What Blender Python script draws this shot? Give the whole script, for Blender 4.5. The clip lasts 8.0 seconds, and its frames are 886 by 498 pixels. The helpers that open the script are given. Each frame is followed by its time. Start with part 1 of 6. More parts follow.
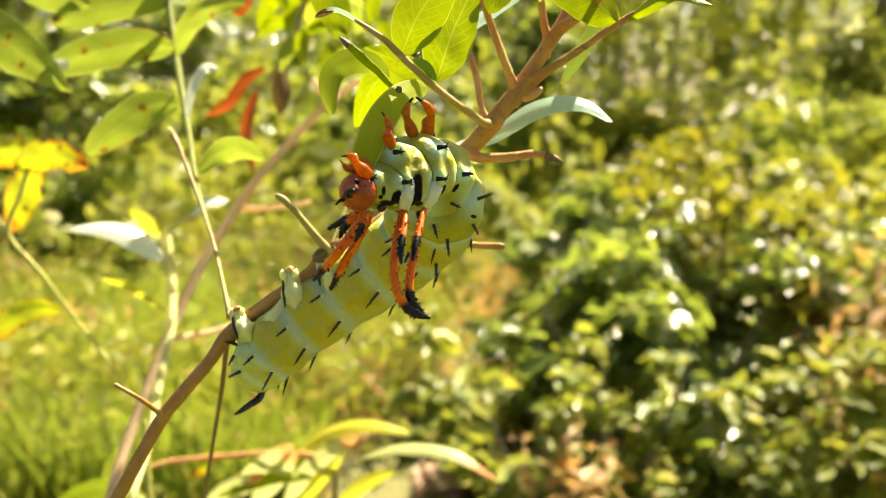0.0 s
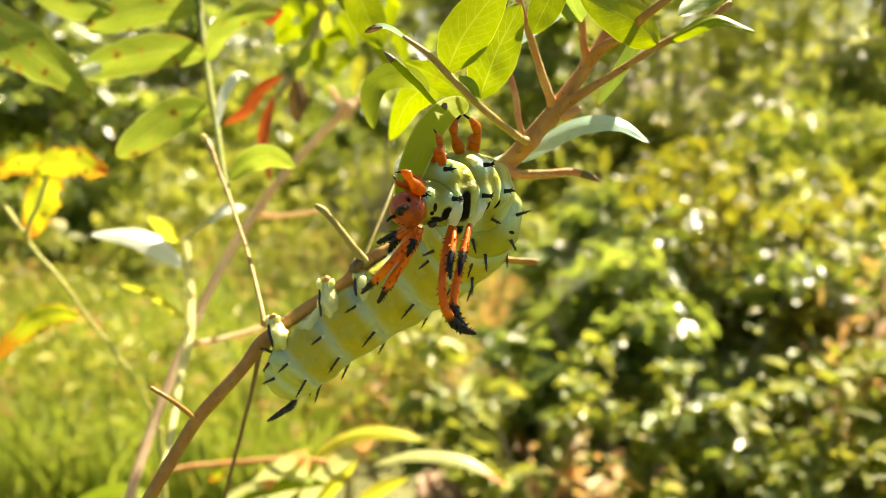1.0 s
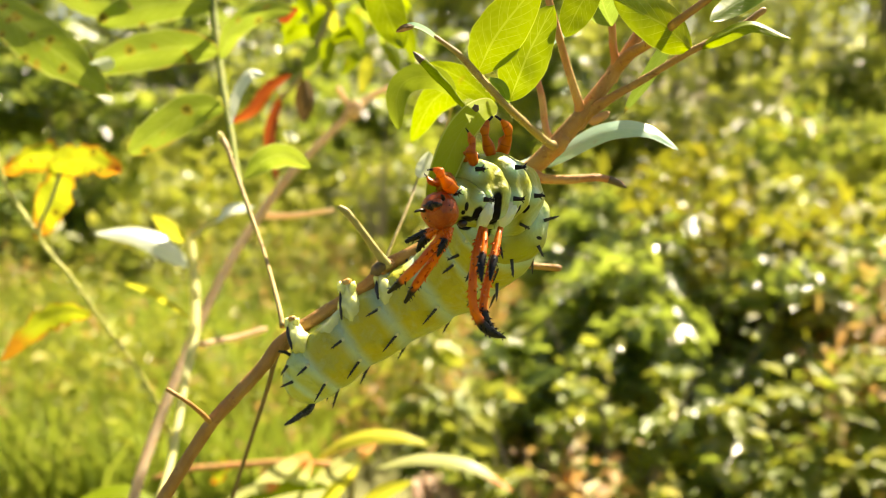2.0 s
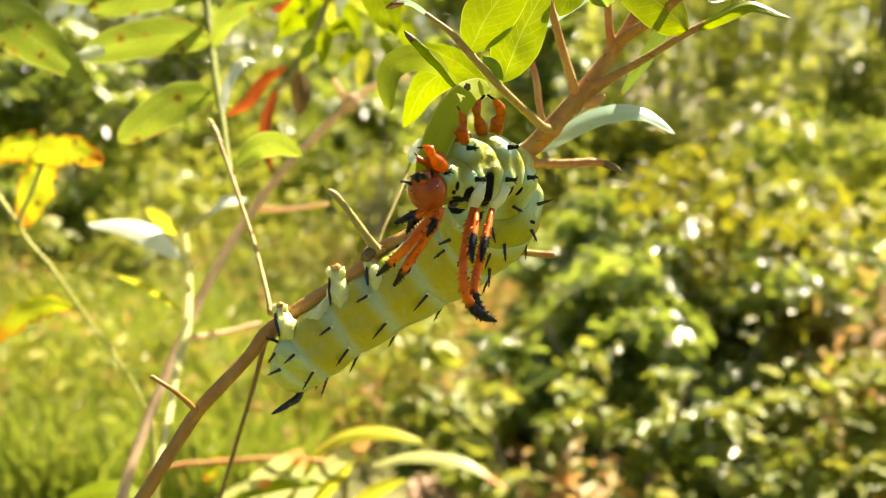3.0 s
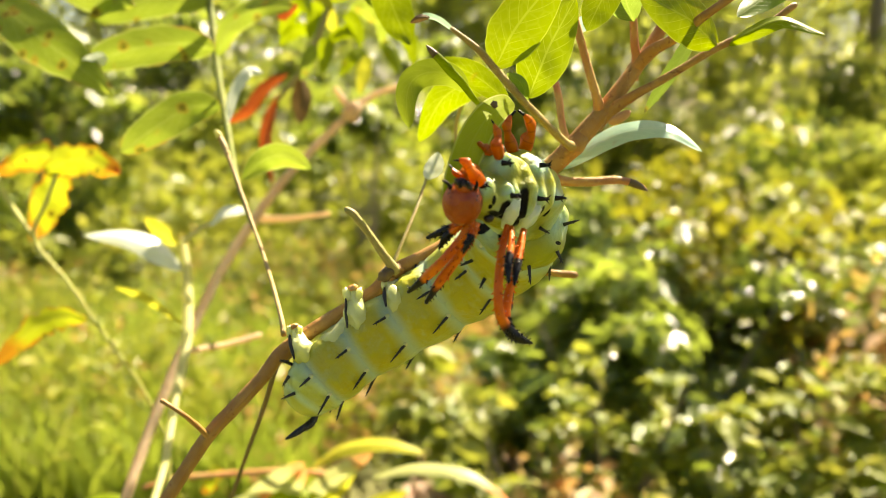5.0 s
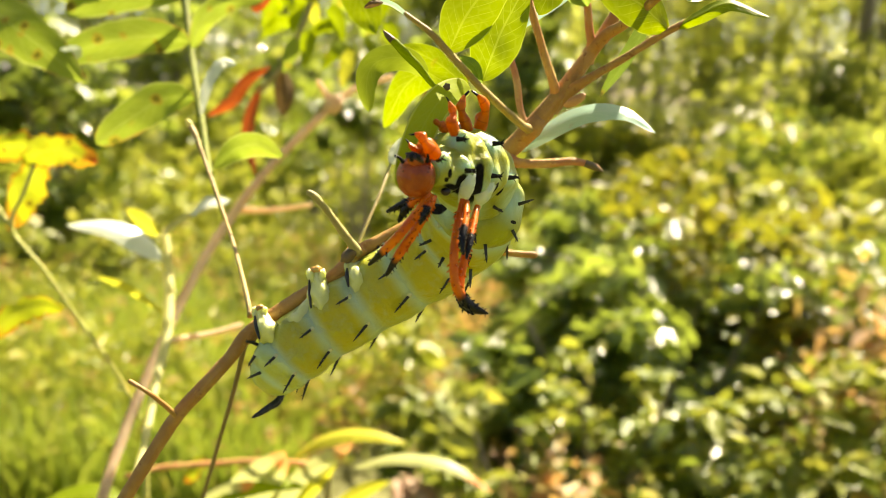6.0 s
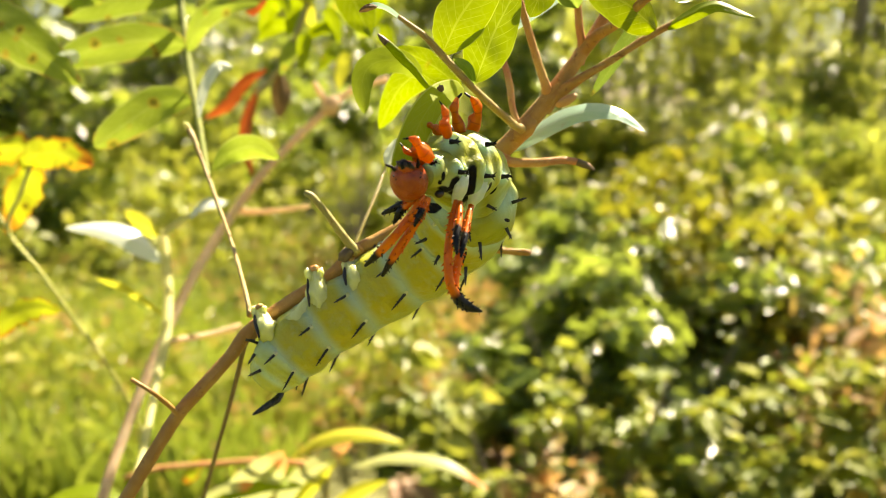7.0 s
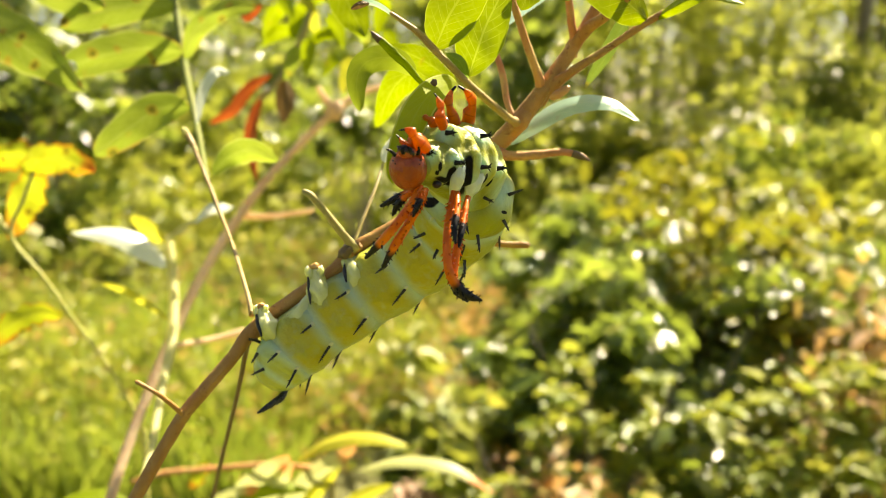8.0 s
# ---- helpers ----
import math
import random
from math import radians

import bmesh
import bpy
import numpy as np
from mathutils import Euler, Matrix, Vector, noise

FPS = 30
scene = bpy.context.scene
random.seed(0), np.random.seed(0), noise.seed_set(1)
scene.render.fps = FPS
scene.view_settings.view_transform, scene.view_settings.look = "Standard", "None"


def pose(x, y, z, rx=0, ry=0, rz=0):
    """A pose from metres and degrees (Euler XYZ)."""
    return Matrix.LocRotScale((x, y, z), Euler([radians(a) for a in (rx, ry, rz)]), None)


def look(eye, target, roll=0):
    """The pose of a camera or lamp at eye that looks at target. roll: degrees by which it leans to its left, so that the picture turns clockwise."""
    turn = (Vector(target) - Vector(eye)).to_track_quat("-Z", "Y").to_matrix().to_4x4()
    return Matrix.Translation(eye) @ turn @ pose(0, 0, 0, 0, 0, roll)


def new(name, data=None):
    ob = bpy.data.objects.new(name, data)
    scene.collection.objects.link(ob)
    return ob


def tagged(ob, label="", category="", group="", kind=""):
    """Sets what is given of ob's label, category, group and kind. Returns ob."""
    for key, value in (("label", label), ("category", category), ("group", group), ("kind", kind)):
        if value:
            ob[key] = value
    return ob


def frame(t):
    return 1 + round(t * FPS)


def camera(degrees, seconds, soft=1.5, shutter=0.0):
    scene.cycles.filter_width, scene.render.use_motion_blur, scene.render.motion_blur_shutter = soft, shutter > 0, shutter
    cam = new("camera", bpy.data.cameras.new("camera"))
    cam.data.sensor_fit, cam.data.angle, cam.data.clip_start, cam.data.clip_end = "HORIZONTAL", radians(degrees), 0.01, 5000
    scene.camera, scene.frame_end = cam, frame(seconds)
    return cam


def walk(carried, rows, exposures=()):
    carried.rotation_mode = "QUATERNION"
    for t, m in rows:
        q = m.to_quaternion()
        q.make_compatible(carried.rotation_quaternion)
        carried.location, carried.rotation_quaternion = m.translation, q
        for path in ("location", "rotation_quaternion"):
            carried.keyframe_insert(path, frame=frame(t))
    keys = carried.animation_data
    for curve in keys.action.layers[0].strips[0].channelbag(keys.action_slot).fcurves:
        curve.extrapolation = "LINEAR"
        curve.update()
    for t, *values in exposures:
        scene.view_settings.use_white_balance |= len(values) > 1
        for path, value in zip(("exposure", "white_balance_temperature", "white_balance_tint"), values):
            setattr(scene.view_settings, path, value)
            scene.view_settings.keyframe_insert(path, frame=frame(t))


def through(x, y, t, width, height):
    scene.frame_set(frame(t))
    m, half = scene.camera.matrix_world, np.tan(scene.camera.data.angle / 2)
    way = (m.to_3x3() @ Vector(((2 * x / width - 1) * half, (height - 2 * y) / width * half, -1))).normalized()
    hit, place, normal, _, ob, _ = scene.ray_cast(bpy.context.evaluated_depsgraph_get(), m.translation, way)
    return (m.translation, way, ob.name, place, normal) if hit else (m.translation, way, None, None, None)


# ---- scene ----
# lens and path
cam = camera(55.0, 8.0, soft=0.65)
cam.data.dof.use_dof = True
cam.data.dof.focus_distance = 0.166
cam.data.dof.aperture_fstop = 16.5
PATH = [
    (0, 0.00701, -0.00544, 1.25352, 79.1, 0.859, 0.222),
    (0.1, 0.00277, -0.00539, 1.25595, 79.143, 0.858, 0.258),
    (0.2, -0.0002, -0.005, 1.25973, 79.185, 0.858, 0.293),
    (0.3, 0.00143, -0.00531, 1.25948, 79.227, 0.858, 0.328),
    (0.4, 0.00496, -0.00633, 1.2555, 79.27, 0.858, 0.364),
    (0.5, 0.00749, -0.00689, 1.25382, 79.312, 0.858, 0.399),
    (0.6, 0.00911, -0.00713, 1.25295, 79.389, 0.829, 0.427),
    (0.7, 0.0079, -0.00741, 1.25242, 79.466, 0.8, 0.455),
    (0.8, 0.00668, -0.00762, 1.25226, 79.542, 0.771, 0.483),
    (0.9, 0.00547, -0.0079, 1.25172, 79.619, 0.742, 0.51),
    (1, 0.00154, -0.00787, 1.25329, 79.696, 0.713, 0.538),
    (1.1, -0.00119, -0.00722, 1.25584, 79.726, 0.644, 0.504),
    (1.2, -0.00186, -0.00704, 1.25567, 79.756, 0.576, 0.471),
    (1.3, -0.00176, -0.00696, 1.25484, 79.786, 0.508, 0.437),
    (1.4, -0.00154, -0.00651, 1.25578, 79.816, 0.44, 0.403),
    (1.5, -0.00105, -0.0062, 1.25608, 79.846, 0.371, 0.369),
    (1.6, -0.00077, -0.00604, 1.25462, 79.857, 0.325, 0.369),
    (1.7, -0.00151, -0.00584, 1.25356, 79.868, 0.28, 0.368),
    (2.8, -0.00608, -0.00206, 1.24975, 79.992, -0.224, 0.36),
    (2.9, -0.00441, -0.00175, 1.24894, 80.003, -0.27, 0.359),
    (3, -0.00276, -0.0014, 1.24839, 80.014, -0.316, 0.358),
    (3.1, -0.00039, -0.00136, 1.2472, 80.011, -0.253, 0.287),
    (3.2, 0.00233, -0.00124, 1.24636, 80.009, -0.19, 0.215),
    (3.3, 0.00242, -0.00087, 1.24725, 80.006, -0.126, 0.143),
    (3.4, 0.00115, -0.00034, 1.24911, 80.003, -0.063, 0.072),
    (3.5, 0, -0, 1.25, 80, 0, 0),
    (3.6, -0.00124, 0.0003, 1.25064, 80.037, -0.007, 0.036),
    (3.7, -0.00358, 0.00051, 1.25092, 80.073, -0.015, 0.071),
    (3.8, -0.00591, 0.00053, 1.25023, 80.11, -0.022, 0.107),
    (3.9, -0.00651, 0.00038, 1.24843, 80.147, -0.029, 0.143),
    (4, -0.0065, 0.00051, 1.24808, 80.183, -0.036, 0.178),
    (4.1, -0.00745, 0.00113, 1.24957, 80.19, -0.062, 0.14),
    (4.2, -0.0079, 0.00164, 1.25044, 80.197, -0.087, 0.101),
    (5.3, -0.00844, 0.00549, 1.25043, 80.274, -0.365, -0.325),
    (5.4, -0.00541, 0.00583, 1.25033, 80.281, -0.39, -0.363),
    (5.5, -0.00357, 0.00618, 1.25035, 80.288, -0.415, -0.402),
    (5.6, -0.0027, 0.00508, 1.25086, 80.235, -0.464, -0.458),
    (5.7, -0.00252, 0.00385, 1.25078, 80.183, -0.513, -0.514),
    (5.8, -0.00259, 0.00254, 1.25033, 80.131, -0.562, -0.57),
    (5.9, -0.00252, 0.0012, 1.24987, 80.079, -0.611, -0.626),
    (6, -0.00269, -0.00023, 1.24903, 80.027, -0.659, -0.682),
    (6.1, -0.00252, -0.00025, 1.24781, 80.016, -0.611, -0.698),
    (6.2, -0.00051, -0.00029, 1.24661, 80.006, -0.564, -0.715),
    (6.3, 0.00148, -0.00013, 1.24649, 79.996, -0.516, -0.732),
    (6.4, 0.00259, 0.00051, 1.24891, 79.985, -0.468, -0.749),
    (6.5, 0.00162, 0.00113, 1.25119, 79.975, -0.42, -0.766),
    (6.6, -0.00114, 0.0003, 1.25161, 79.994, -0.42, -0.811),
    (6.7, -0.00368, -0.00062, 1.25154, 80.014, -0.419, -0.856),
    (6.8, -0.00524, -0.00164, 1.25097, 80.033, -0.419, -0.901),
    (6.9, -0.00482, -0.00268, 1.25041, 80.053, -0.419, -0.946),
    (7, -0.00289, -0.00381, 1.24948, 80.072, -0.419, -0.991),
    (7.1, -0.0005, -0.0037, 1.24826, 80.119, -0.347, -1),
    (7.2, 0.00137, -0.00329, 1.24865, 80.166, -0.276, -1.009),
    (7.3, 0.00386, -0.00283, 1.2494, 80.213, -0.204, -1.018),
    (7.4, 0.00359, -0.00209, 1.25162, 80.26, -0.133, -1.027),
    (7.5, 0.00295, -0.00158, 1.25248, 80.306, -0.062, -1.036),
    (7.6, 0.00208, -0.00228, 1.2518, 80.326, -0.071, -0.988),
    (7.7, -0.00104, -0.0027, 1.2526, 80.346, -0.081, -0.939),
    (7.8, -0.00293, -0.00312, 1.25353, 80.366, -0.09, -0.891),
    (7.9, -0.00332, -0.00424, 1.25061, 80.386, -0.1, -0.842),
    (8, -0.0032, -0.00512, 1.24905, 80.406, -0.109, -0.794),
]
walk(cam, [(t, pose(*p)) for t, *p in PATH], exposures=[(0.0, 2.09, 7950, 9), (8.0, 2.09, 7950, 9)])

# daylight: high sun beyond the plant and a little to its right
SUN_UP, SUN_ROUND = radians(51), radians(36)
world = bpy.data.worlds.new("sky")
scene.world = world
world.use_nodes = True
wn = world.node_tree.nodes
sky = wn.new("ShaderNodeTexSky")
sky.sky_type = "NISHITA"
sky.sun_disc = False
sky.sun_elevation, sky.sun_rotation = SUN_UP, SUN_ROUND
sky.air_density, sky.dust_density = 1.0, 1.5
wn["Background"].inputs["Strength"].default_value = 0.038
world.node_tree.links.new(sky.outputs["Color"], wn["Background"].inputs["Color"])
SUN_WAY = Vector((math.sin(SUN_ROUND) * math.cos(SUN_UP), math.cos(SUN_ROUND) * math.cos(SUN_UP), math.sin(SUN_UP)))
sun = new("sun", bpy.data.lights.new("sun", "SUN"))
sun.data.energy, sun.data.angle, sun.data.color = 5.0, radians(0.5), (1.0, 0.93, 0.80)
sun.matrix_world = look(SUN_WAY * 50, (0, 0, 0))

MM = 0.001
ORIGIN = Vector((0.00000, 0.17727, 1.21874))      # the middle of the shot, on the branch; plant measures are in mm from here
AHEAD = Vector((0.00000, 0.98481, -0.17365))
BRANCH_FOOT = Vector((-0.07213, 0.17269, 1.15823))


# ---- materials ----
class Nodes:
    """A new material and short ways to add nodes to it."""

    def __init__(self, name):
        self.mat = bpy.data.materials.new(name)
        self.mat.use_nodes = True
        self.tree = self.mat.node_tree
        self.bsdf = self.tree.nodes["Principled BSDF"]
        self.out = self.tree.nodes["Material Output"]

    def add(self, kind, **inputs):
        node = self.tree.nodes.new("ShaderNode" + kind)
        for key, value in inputs.items():
            self.put(node, key, value)
        return node

    def put(self, node, key, value):
        socket = node.inputs[int(key[1:])] if key[0] == "i" and key[1:].isdigit() else node.inputs[key.replace("_", " ")]
        if isinstance(value, bpy.types.NodeSocket):
            self.tree.links.new(value, socket)
        else:
            socket.default_value = value

    def math(self, op, a, b=0.0, c=0.0):
        node = self.add("Math", i0=a, i1=b, i2=c)
        node.operation = op
        return node.outputs[0]

    def mix(self, fac, a, b):
        node = self.tree.nodes.new("ShaderNodeMix")
        node.data_type = "RGBA"
        for n, value in ((0, fac), (6, a), (7, b)):
            self.put(node, f"i{n}", value if isinstance(value, (float, bpy.types.NodeSocket)) else (*value, 1.0))
        return node.outputs[2]

    def noise(self, scale, detail=4.0, coords="Object", rough=0.55):
        at = self.add("TexCoord").outputs[coords]
        return self.add("TexNoise", Vector=at, Scale=scale, Detail=detail, Roughness=rough).outputs["Fac"]

    def step(self, value, low, high):
        node = self.add("MapRange", Value=value)
        node.interpolation_type = "SMOOTHSTEP"
        node.inputs["From Min"].default_value, node.inputs["From Max"].default_value = low, high
        return node.outputs["Result"]

    def uv(self):
        split = self.add("SeparateXYZ", Vector=self.add("TexCoord").outputs["UV"])
        return split.outputs[0], split.outputs[1]

    def bump(self, height, strength=0.3, distance=0.0002):
        self.put(self.bsdf, "Normal", self.add("Bump", Height=height, Strength=strength, Distance=distance).outputs["Normal"])

    def finish(self, color, rough=0.5, **more):
        self.put(self.bsdf, "Base_Color", color if isinstance(color, bpy.types.NodeSocket) else (*color, 1.0))
        self.put(self.bsdf, "Roughness", rough)
        for key, value in more.items():
            self.put(self.bsdf, key, value)
        return self.mat


def leaf_material(name, blade, blade_2, vein, glow, spots=0.0, edge=None, through_light=0.5, rough=0.42, vein_show=0.38, rim_too=True, rim_at=0.84, tip_at=0.98, rim_line=0.474):
    """A thin blade: pinnate veins, mottling, insect spots and a discoloured rim; light passes through it."""
    n = Nodes(name)
    u, v = n.uv()
    side = n.math("ABSOLUTE", n.math("SUBTRACT", u, 0.5))
    mottled = n.mix(n.step(n.noise(70, 6), 0.3, 0.75), blade, blade_2)
    shift = n.add("ObjectInfo").outputs["Random"]
    mottled = n.mix(n.math("MULTIPLY", shift, 0.35), mottled, blade_2)
    ribs = n.math("FRACT", n.math("SUBTRACT", n.math("MULTIPLY", v, 9.0), n.math("MULTIPLY", side, 5.0)))
    rib = n.step(n.math("ABSOLUTE", n.math("SUBTRACT", ribs, 0.5)), 0.06, 0.015)
    rib = n.math("MULTIPLY", rib, n.step(side, 0.48, 0.25))
    middle = n.step(side, 0.03, 0.012)
    veins = n.math("MAXIMUM", rib, middle)
    cells = n.add("TexVoronoi", Vector=n.add("TexCoord").outputs["Object"], Scale=420.0)
    cells.feature = "DISTANCE_TO_EDGE"
    net = n.math("MULTIPLY", n.step(cells.outputs["Distance"], 0.12, 0.02), 0.25)
    veins = n.math("MAXIMUM", veins, net)
    color = n.mix(n.math("MULTIPLY", veins, vein_show), mottled, vein)
    # pale margin of the blade, with the lit edge's highlight painted in
    color = n.mix(n.math("MULTIPLY", n.step(side, rim_line, rim_line + 0.016), 0.7), color, vein)
    if edge:
        rim = n.math("ADD", n.math("MULTIPLY", side, 1.2), n.math("MULTIPLY", n.noise(60, 3), 0.75))
        end = n.step(n.math("ADD", v, n.math("MULTIPLY", n.noise(80, 3), 0.3)), tip_at, tip_at + 0.12)
        rim = n.math("MAXIMUM", n.step(rim, rim_at, rim_at + 0.14), end) if rim_too else end
        color = n.mix(rim, color, edge)
    if spots:
        dots = n.add("TexVoronoi", Vector=n.add("TexCoord").outputs["Object"], Scale=130.0).outputs["Distance"]
        dots = n.math("ADD", dots, n.math("MULTIPLY", n.math("SUBTRACT", n.noise(500, 3), 0.5), 0.25))
        some = n.step(n.noise(35, 2), 0.60 - spots * 0.08, 0.64 - spots * 0.08)
        halo = n.math("MULTIPLY", n.step(dots, 0.20 + 0.06 * spots, 0.10 + 0.04 * spots), some)
        color = n.mix(n.math("MULTIPLY", halo, 0.6), color, (0.42, 0.14, 0.02))
        color = n.mix(n.math("MULTIPLY", n.step(dots, 0.12 + 0.04 * spots, 0.07 + 0.03 * spots), some), color, (0.08, 0.025, 0.008))
    n.bump(n.math("ADD", n.math("MULTIPLY", veins, 0.5), n.noise(400, 4)), 0.3, 0.0002)
    n.finish(color, rough)
    n.put(n.bsdf, "Specular_IOR_Level", 0.6 if rough < 0.35 else 0.25)
    shine = n.add("BsdfTranslucent", Color=n.mix(0.35, color, glow))
    both = n.add("MixShader", i0=through_light, i1=n.bsdf.outputs[0], i2=shine.outputs[0])
    n.put(n.out, "Surface", both.outputs[0])
    return n.mat


def bark_material(name, a, b, c, scale=160, through=0.0, rough=0.52, gloss=0.4):
    n = Nodes(name)
    color = n.mix(n.step(n.noise(scale, 6), 0.35, 0.7), a, b)
    color = n.mix(n.math("MULTIPLY", n.step(n.noise(scale * 0.3, 3), 0.52, 0.68), 0.6), color, b)
    u, v = n.uv()
    grain = n.add("CombineXYZ", X=n.math("MULTIPLY", u, 26.0), Y=n.math("MULTIPLY", v, 14.0))
    streak = n.add("TexNoise", Vector=grain.outputs[0], Scale=1.0, Detail=5.0).outputs["Fac"]
    color = n.mix(n.math("MULTIPLY", n.step(streak, 0.5, 0.68), 0.22), color, c)
    color = n.mix(n.step(n.noise(scale * 4, 3), 0.60, 0.72), color, c)
    color = n.mix(n.math("MULTIPLY", n.step(n.noise(scale * 2.2, 3), 0.62, 0.72), 0.5), color, tuple(min(0.85, 1.35 * k) for k in b))
    n.bump(n.math("ADD", n.noise(scale * 6, 6), n.math("ADD", streak, n.math("MULTIPLY", n.noise(scale * 2.2, 3), 1.5))), 0.5, 0.0004)
    n.finish(color, rough, Specular_IOR_Level=gloss, Subsurface_Weight=0.1, Subsurface_Radius=(0.002, 0.001, 0.0005))
    if through:  # young or papery shoots let the sun shine through
        glow = n.add("BsdfTranslucent", Color=color)
        n.put(n.out, "Surface", n.add("MixShader", i0=through, i1=n.bsdf.outputs[0], i2=glow.outputs[0]).outputs[0])
    return n.mat


LEAF_LIME = leaf_material("leaf_lime", (0.165, 0.235, 0.005), (0.22, 0.29, 0.008), (0.46, 0.52, 0.08), (0.37, 0.44, 0.004), 0.5, through_light=0.5, vein_show=0.36)
LEAF_OLIVE = leaf_material("leaf_olive", (0.17, 0.23, 0.02), (0.22, 0.27, 0.02), (0.36, 0.41, 0.08), (0.34, 0.42, 0.02), 0.5, through_light=0.5, vein_show=0.2)
LEAF_DEEP = leaf_material("leaf_deep", (0.16, 0.235, 0.006), (0.215, 0.29, 0.009), (0.44, 0.52, 0.08), (0.37, 0.44, 0.006), 0.9, through_light=0.5, vein_show=0.5)
LEAF_HELD = leaf_material("leaf_held", (0.28, 0.36, 0.015), (0.34, 0.40, 0.02), (0.52, 0.56, 0.16), (0.34, 0.42, 0.012), 0.0, through_light=0.6, vein_show=0.12, rim_line=0.435, rough=0.65)
LEAF_GREEN = leaf_material("leaf_green", (0.11, 0.20, 0.03), (0.17, 0.26, 0.035), (0.32, 0.42, 0.12), (0.42, 0.55, 0.06), 0.6, through_light=0.45)
LEAF_SPOTTED = leaf_material("leaf_spotted", (0.20, 0.28, 0.03), (0.27, 0.33, 0.04), (0.46, 0.50, 0.16), (0.42, 0.54, 0.04), 2.2, (0.40, 0.17, 0.05), 0.52, rim_at=0.94, rim_line=0.44, tip_at=1.14)
LEAF_YELLOW = leaf_material("leaf_yellow", (0.38, 0.45, 0.03), (0.46, 0.45, 0.02), (0.56, 0.55, 0.10), (0.52, 0.60, 0.02), 2.2, (0.46, 0.06, 0.015), 0.5, rim_at=0.80, tip_at=0.92)
LEAF_LEMON = leaf_material("leaf_lemon", (0.50, 0.50, 0.05), (0.56, 0.52, 0.05), (0.62, 0.60, 0.16), (0.80, 0.80, 0.05), 0.5, None, 0.5)
LEAF_ORANGE = leaf_material("leaf_red", (0.44, 0.10, 0.015), (0.26, 0.05, 0.015), (0.42, 0.14, 0.04), (0.52, 0.10, 0.012), 0.0, None, 0.5)
LEAF_BROWN = leaf_material("leaf_brown", (0.10, 0.06, 0.02), (0.16, 0.10, 0.03), (0.2, 0.12, 0.05), (0.25, 0.14, 0.04), 0.0, None, 0.25)
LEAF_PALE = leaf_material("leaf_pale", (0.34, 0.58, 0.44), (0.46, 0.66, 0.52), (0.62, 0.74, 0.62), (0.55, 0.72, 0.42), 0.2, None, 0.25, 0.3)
LEAF_WHITE = leaf_material("leaf_white", (0.66, 0.72, 0.58), (0.74, 0.78, 0.64), (0.80, 0.82, 0.70), (0.78, 0.82, 0.56), 0.2, None, 0.3, 0.3)
LEAF_TIPPED = leaf_material("leaf_tipped", (0.44, 0.48, 0.18), (0.52, 0.53, 0.24), (0.58, 0.58, 0.3), (0.66, 0.69, 0.22), 0.3, (0.66, 0.20, 0.07), 0.42, rim_too=False, tip_at=0.90)
BARK_TAN = bark_material("bark_tan", (0.34, 0.165, 0.042), (0.43, 0.245, 0.072), (0.22, 0.09, 0.026))
BARK_PINK = bark_material("bark_pink", (0.50, 0.20, 0.075), (0.58, 0.34, 0.12), (0.36, 0.12, 0.05))
BARK_GREEN = bark_material("bark_green", (0.30, 0.27, 0.09), (0.38, 0.30, 0.12), (0.25, 0.15, 0.06))
BARK_PALE = bark_material("bark_pale", (0.72, 0.70, 0.30), (0.76, 0.73, 0.36), (0.66, 0.62, 0.28), through=0.5)
BARK_LIME = bark_material("bark_lime", (0.42, 0.44, 0.10), (0.50, 0.48, 0.14), (0.34, 0.30, 0.08))
BARK_TWIG = bark_material("bark_twig", (0.33, 0.22, 0.07), (0.40, 0.29, 0.10), (0.24, 0.13, 0.045))
BARK_LEAF = bark_material("bark_leaf", (0.17, 0.21, 0.045), (0.22, 0.25, 0.06), (0.20, 0.17, 0.06), through=0.2, rough=0.7, gloss=0.2)
BARK_DRY = bark_material("bark_dry", (0.74, 0.56, 0.36), (0.80, 0.64, 0.42), (0.56, 0.38, 0.22), through=0.5)
BARK_DARK = bark_material("bark_dark", (0.13, 0.09, 0.04), (0.18, 0.12, 0.06), (0.08, 0.05, 0.03))
BARK_GREY = bark_material("bark_grey", (0.17, 0.14, 0.10), (0.23, 0.19, 0.14), (0.08, 0.06, 0.05), 12)


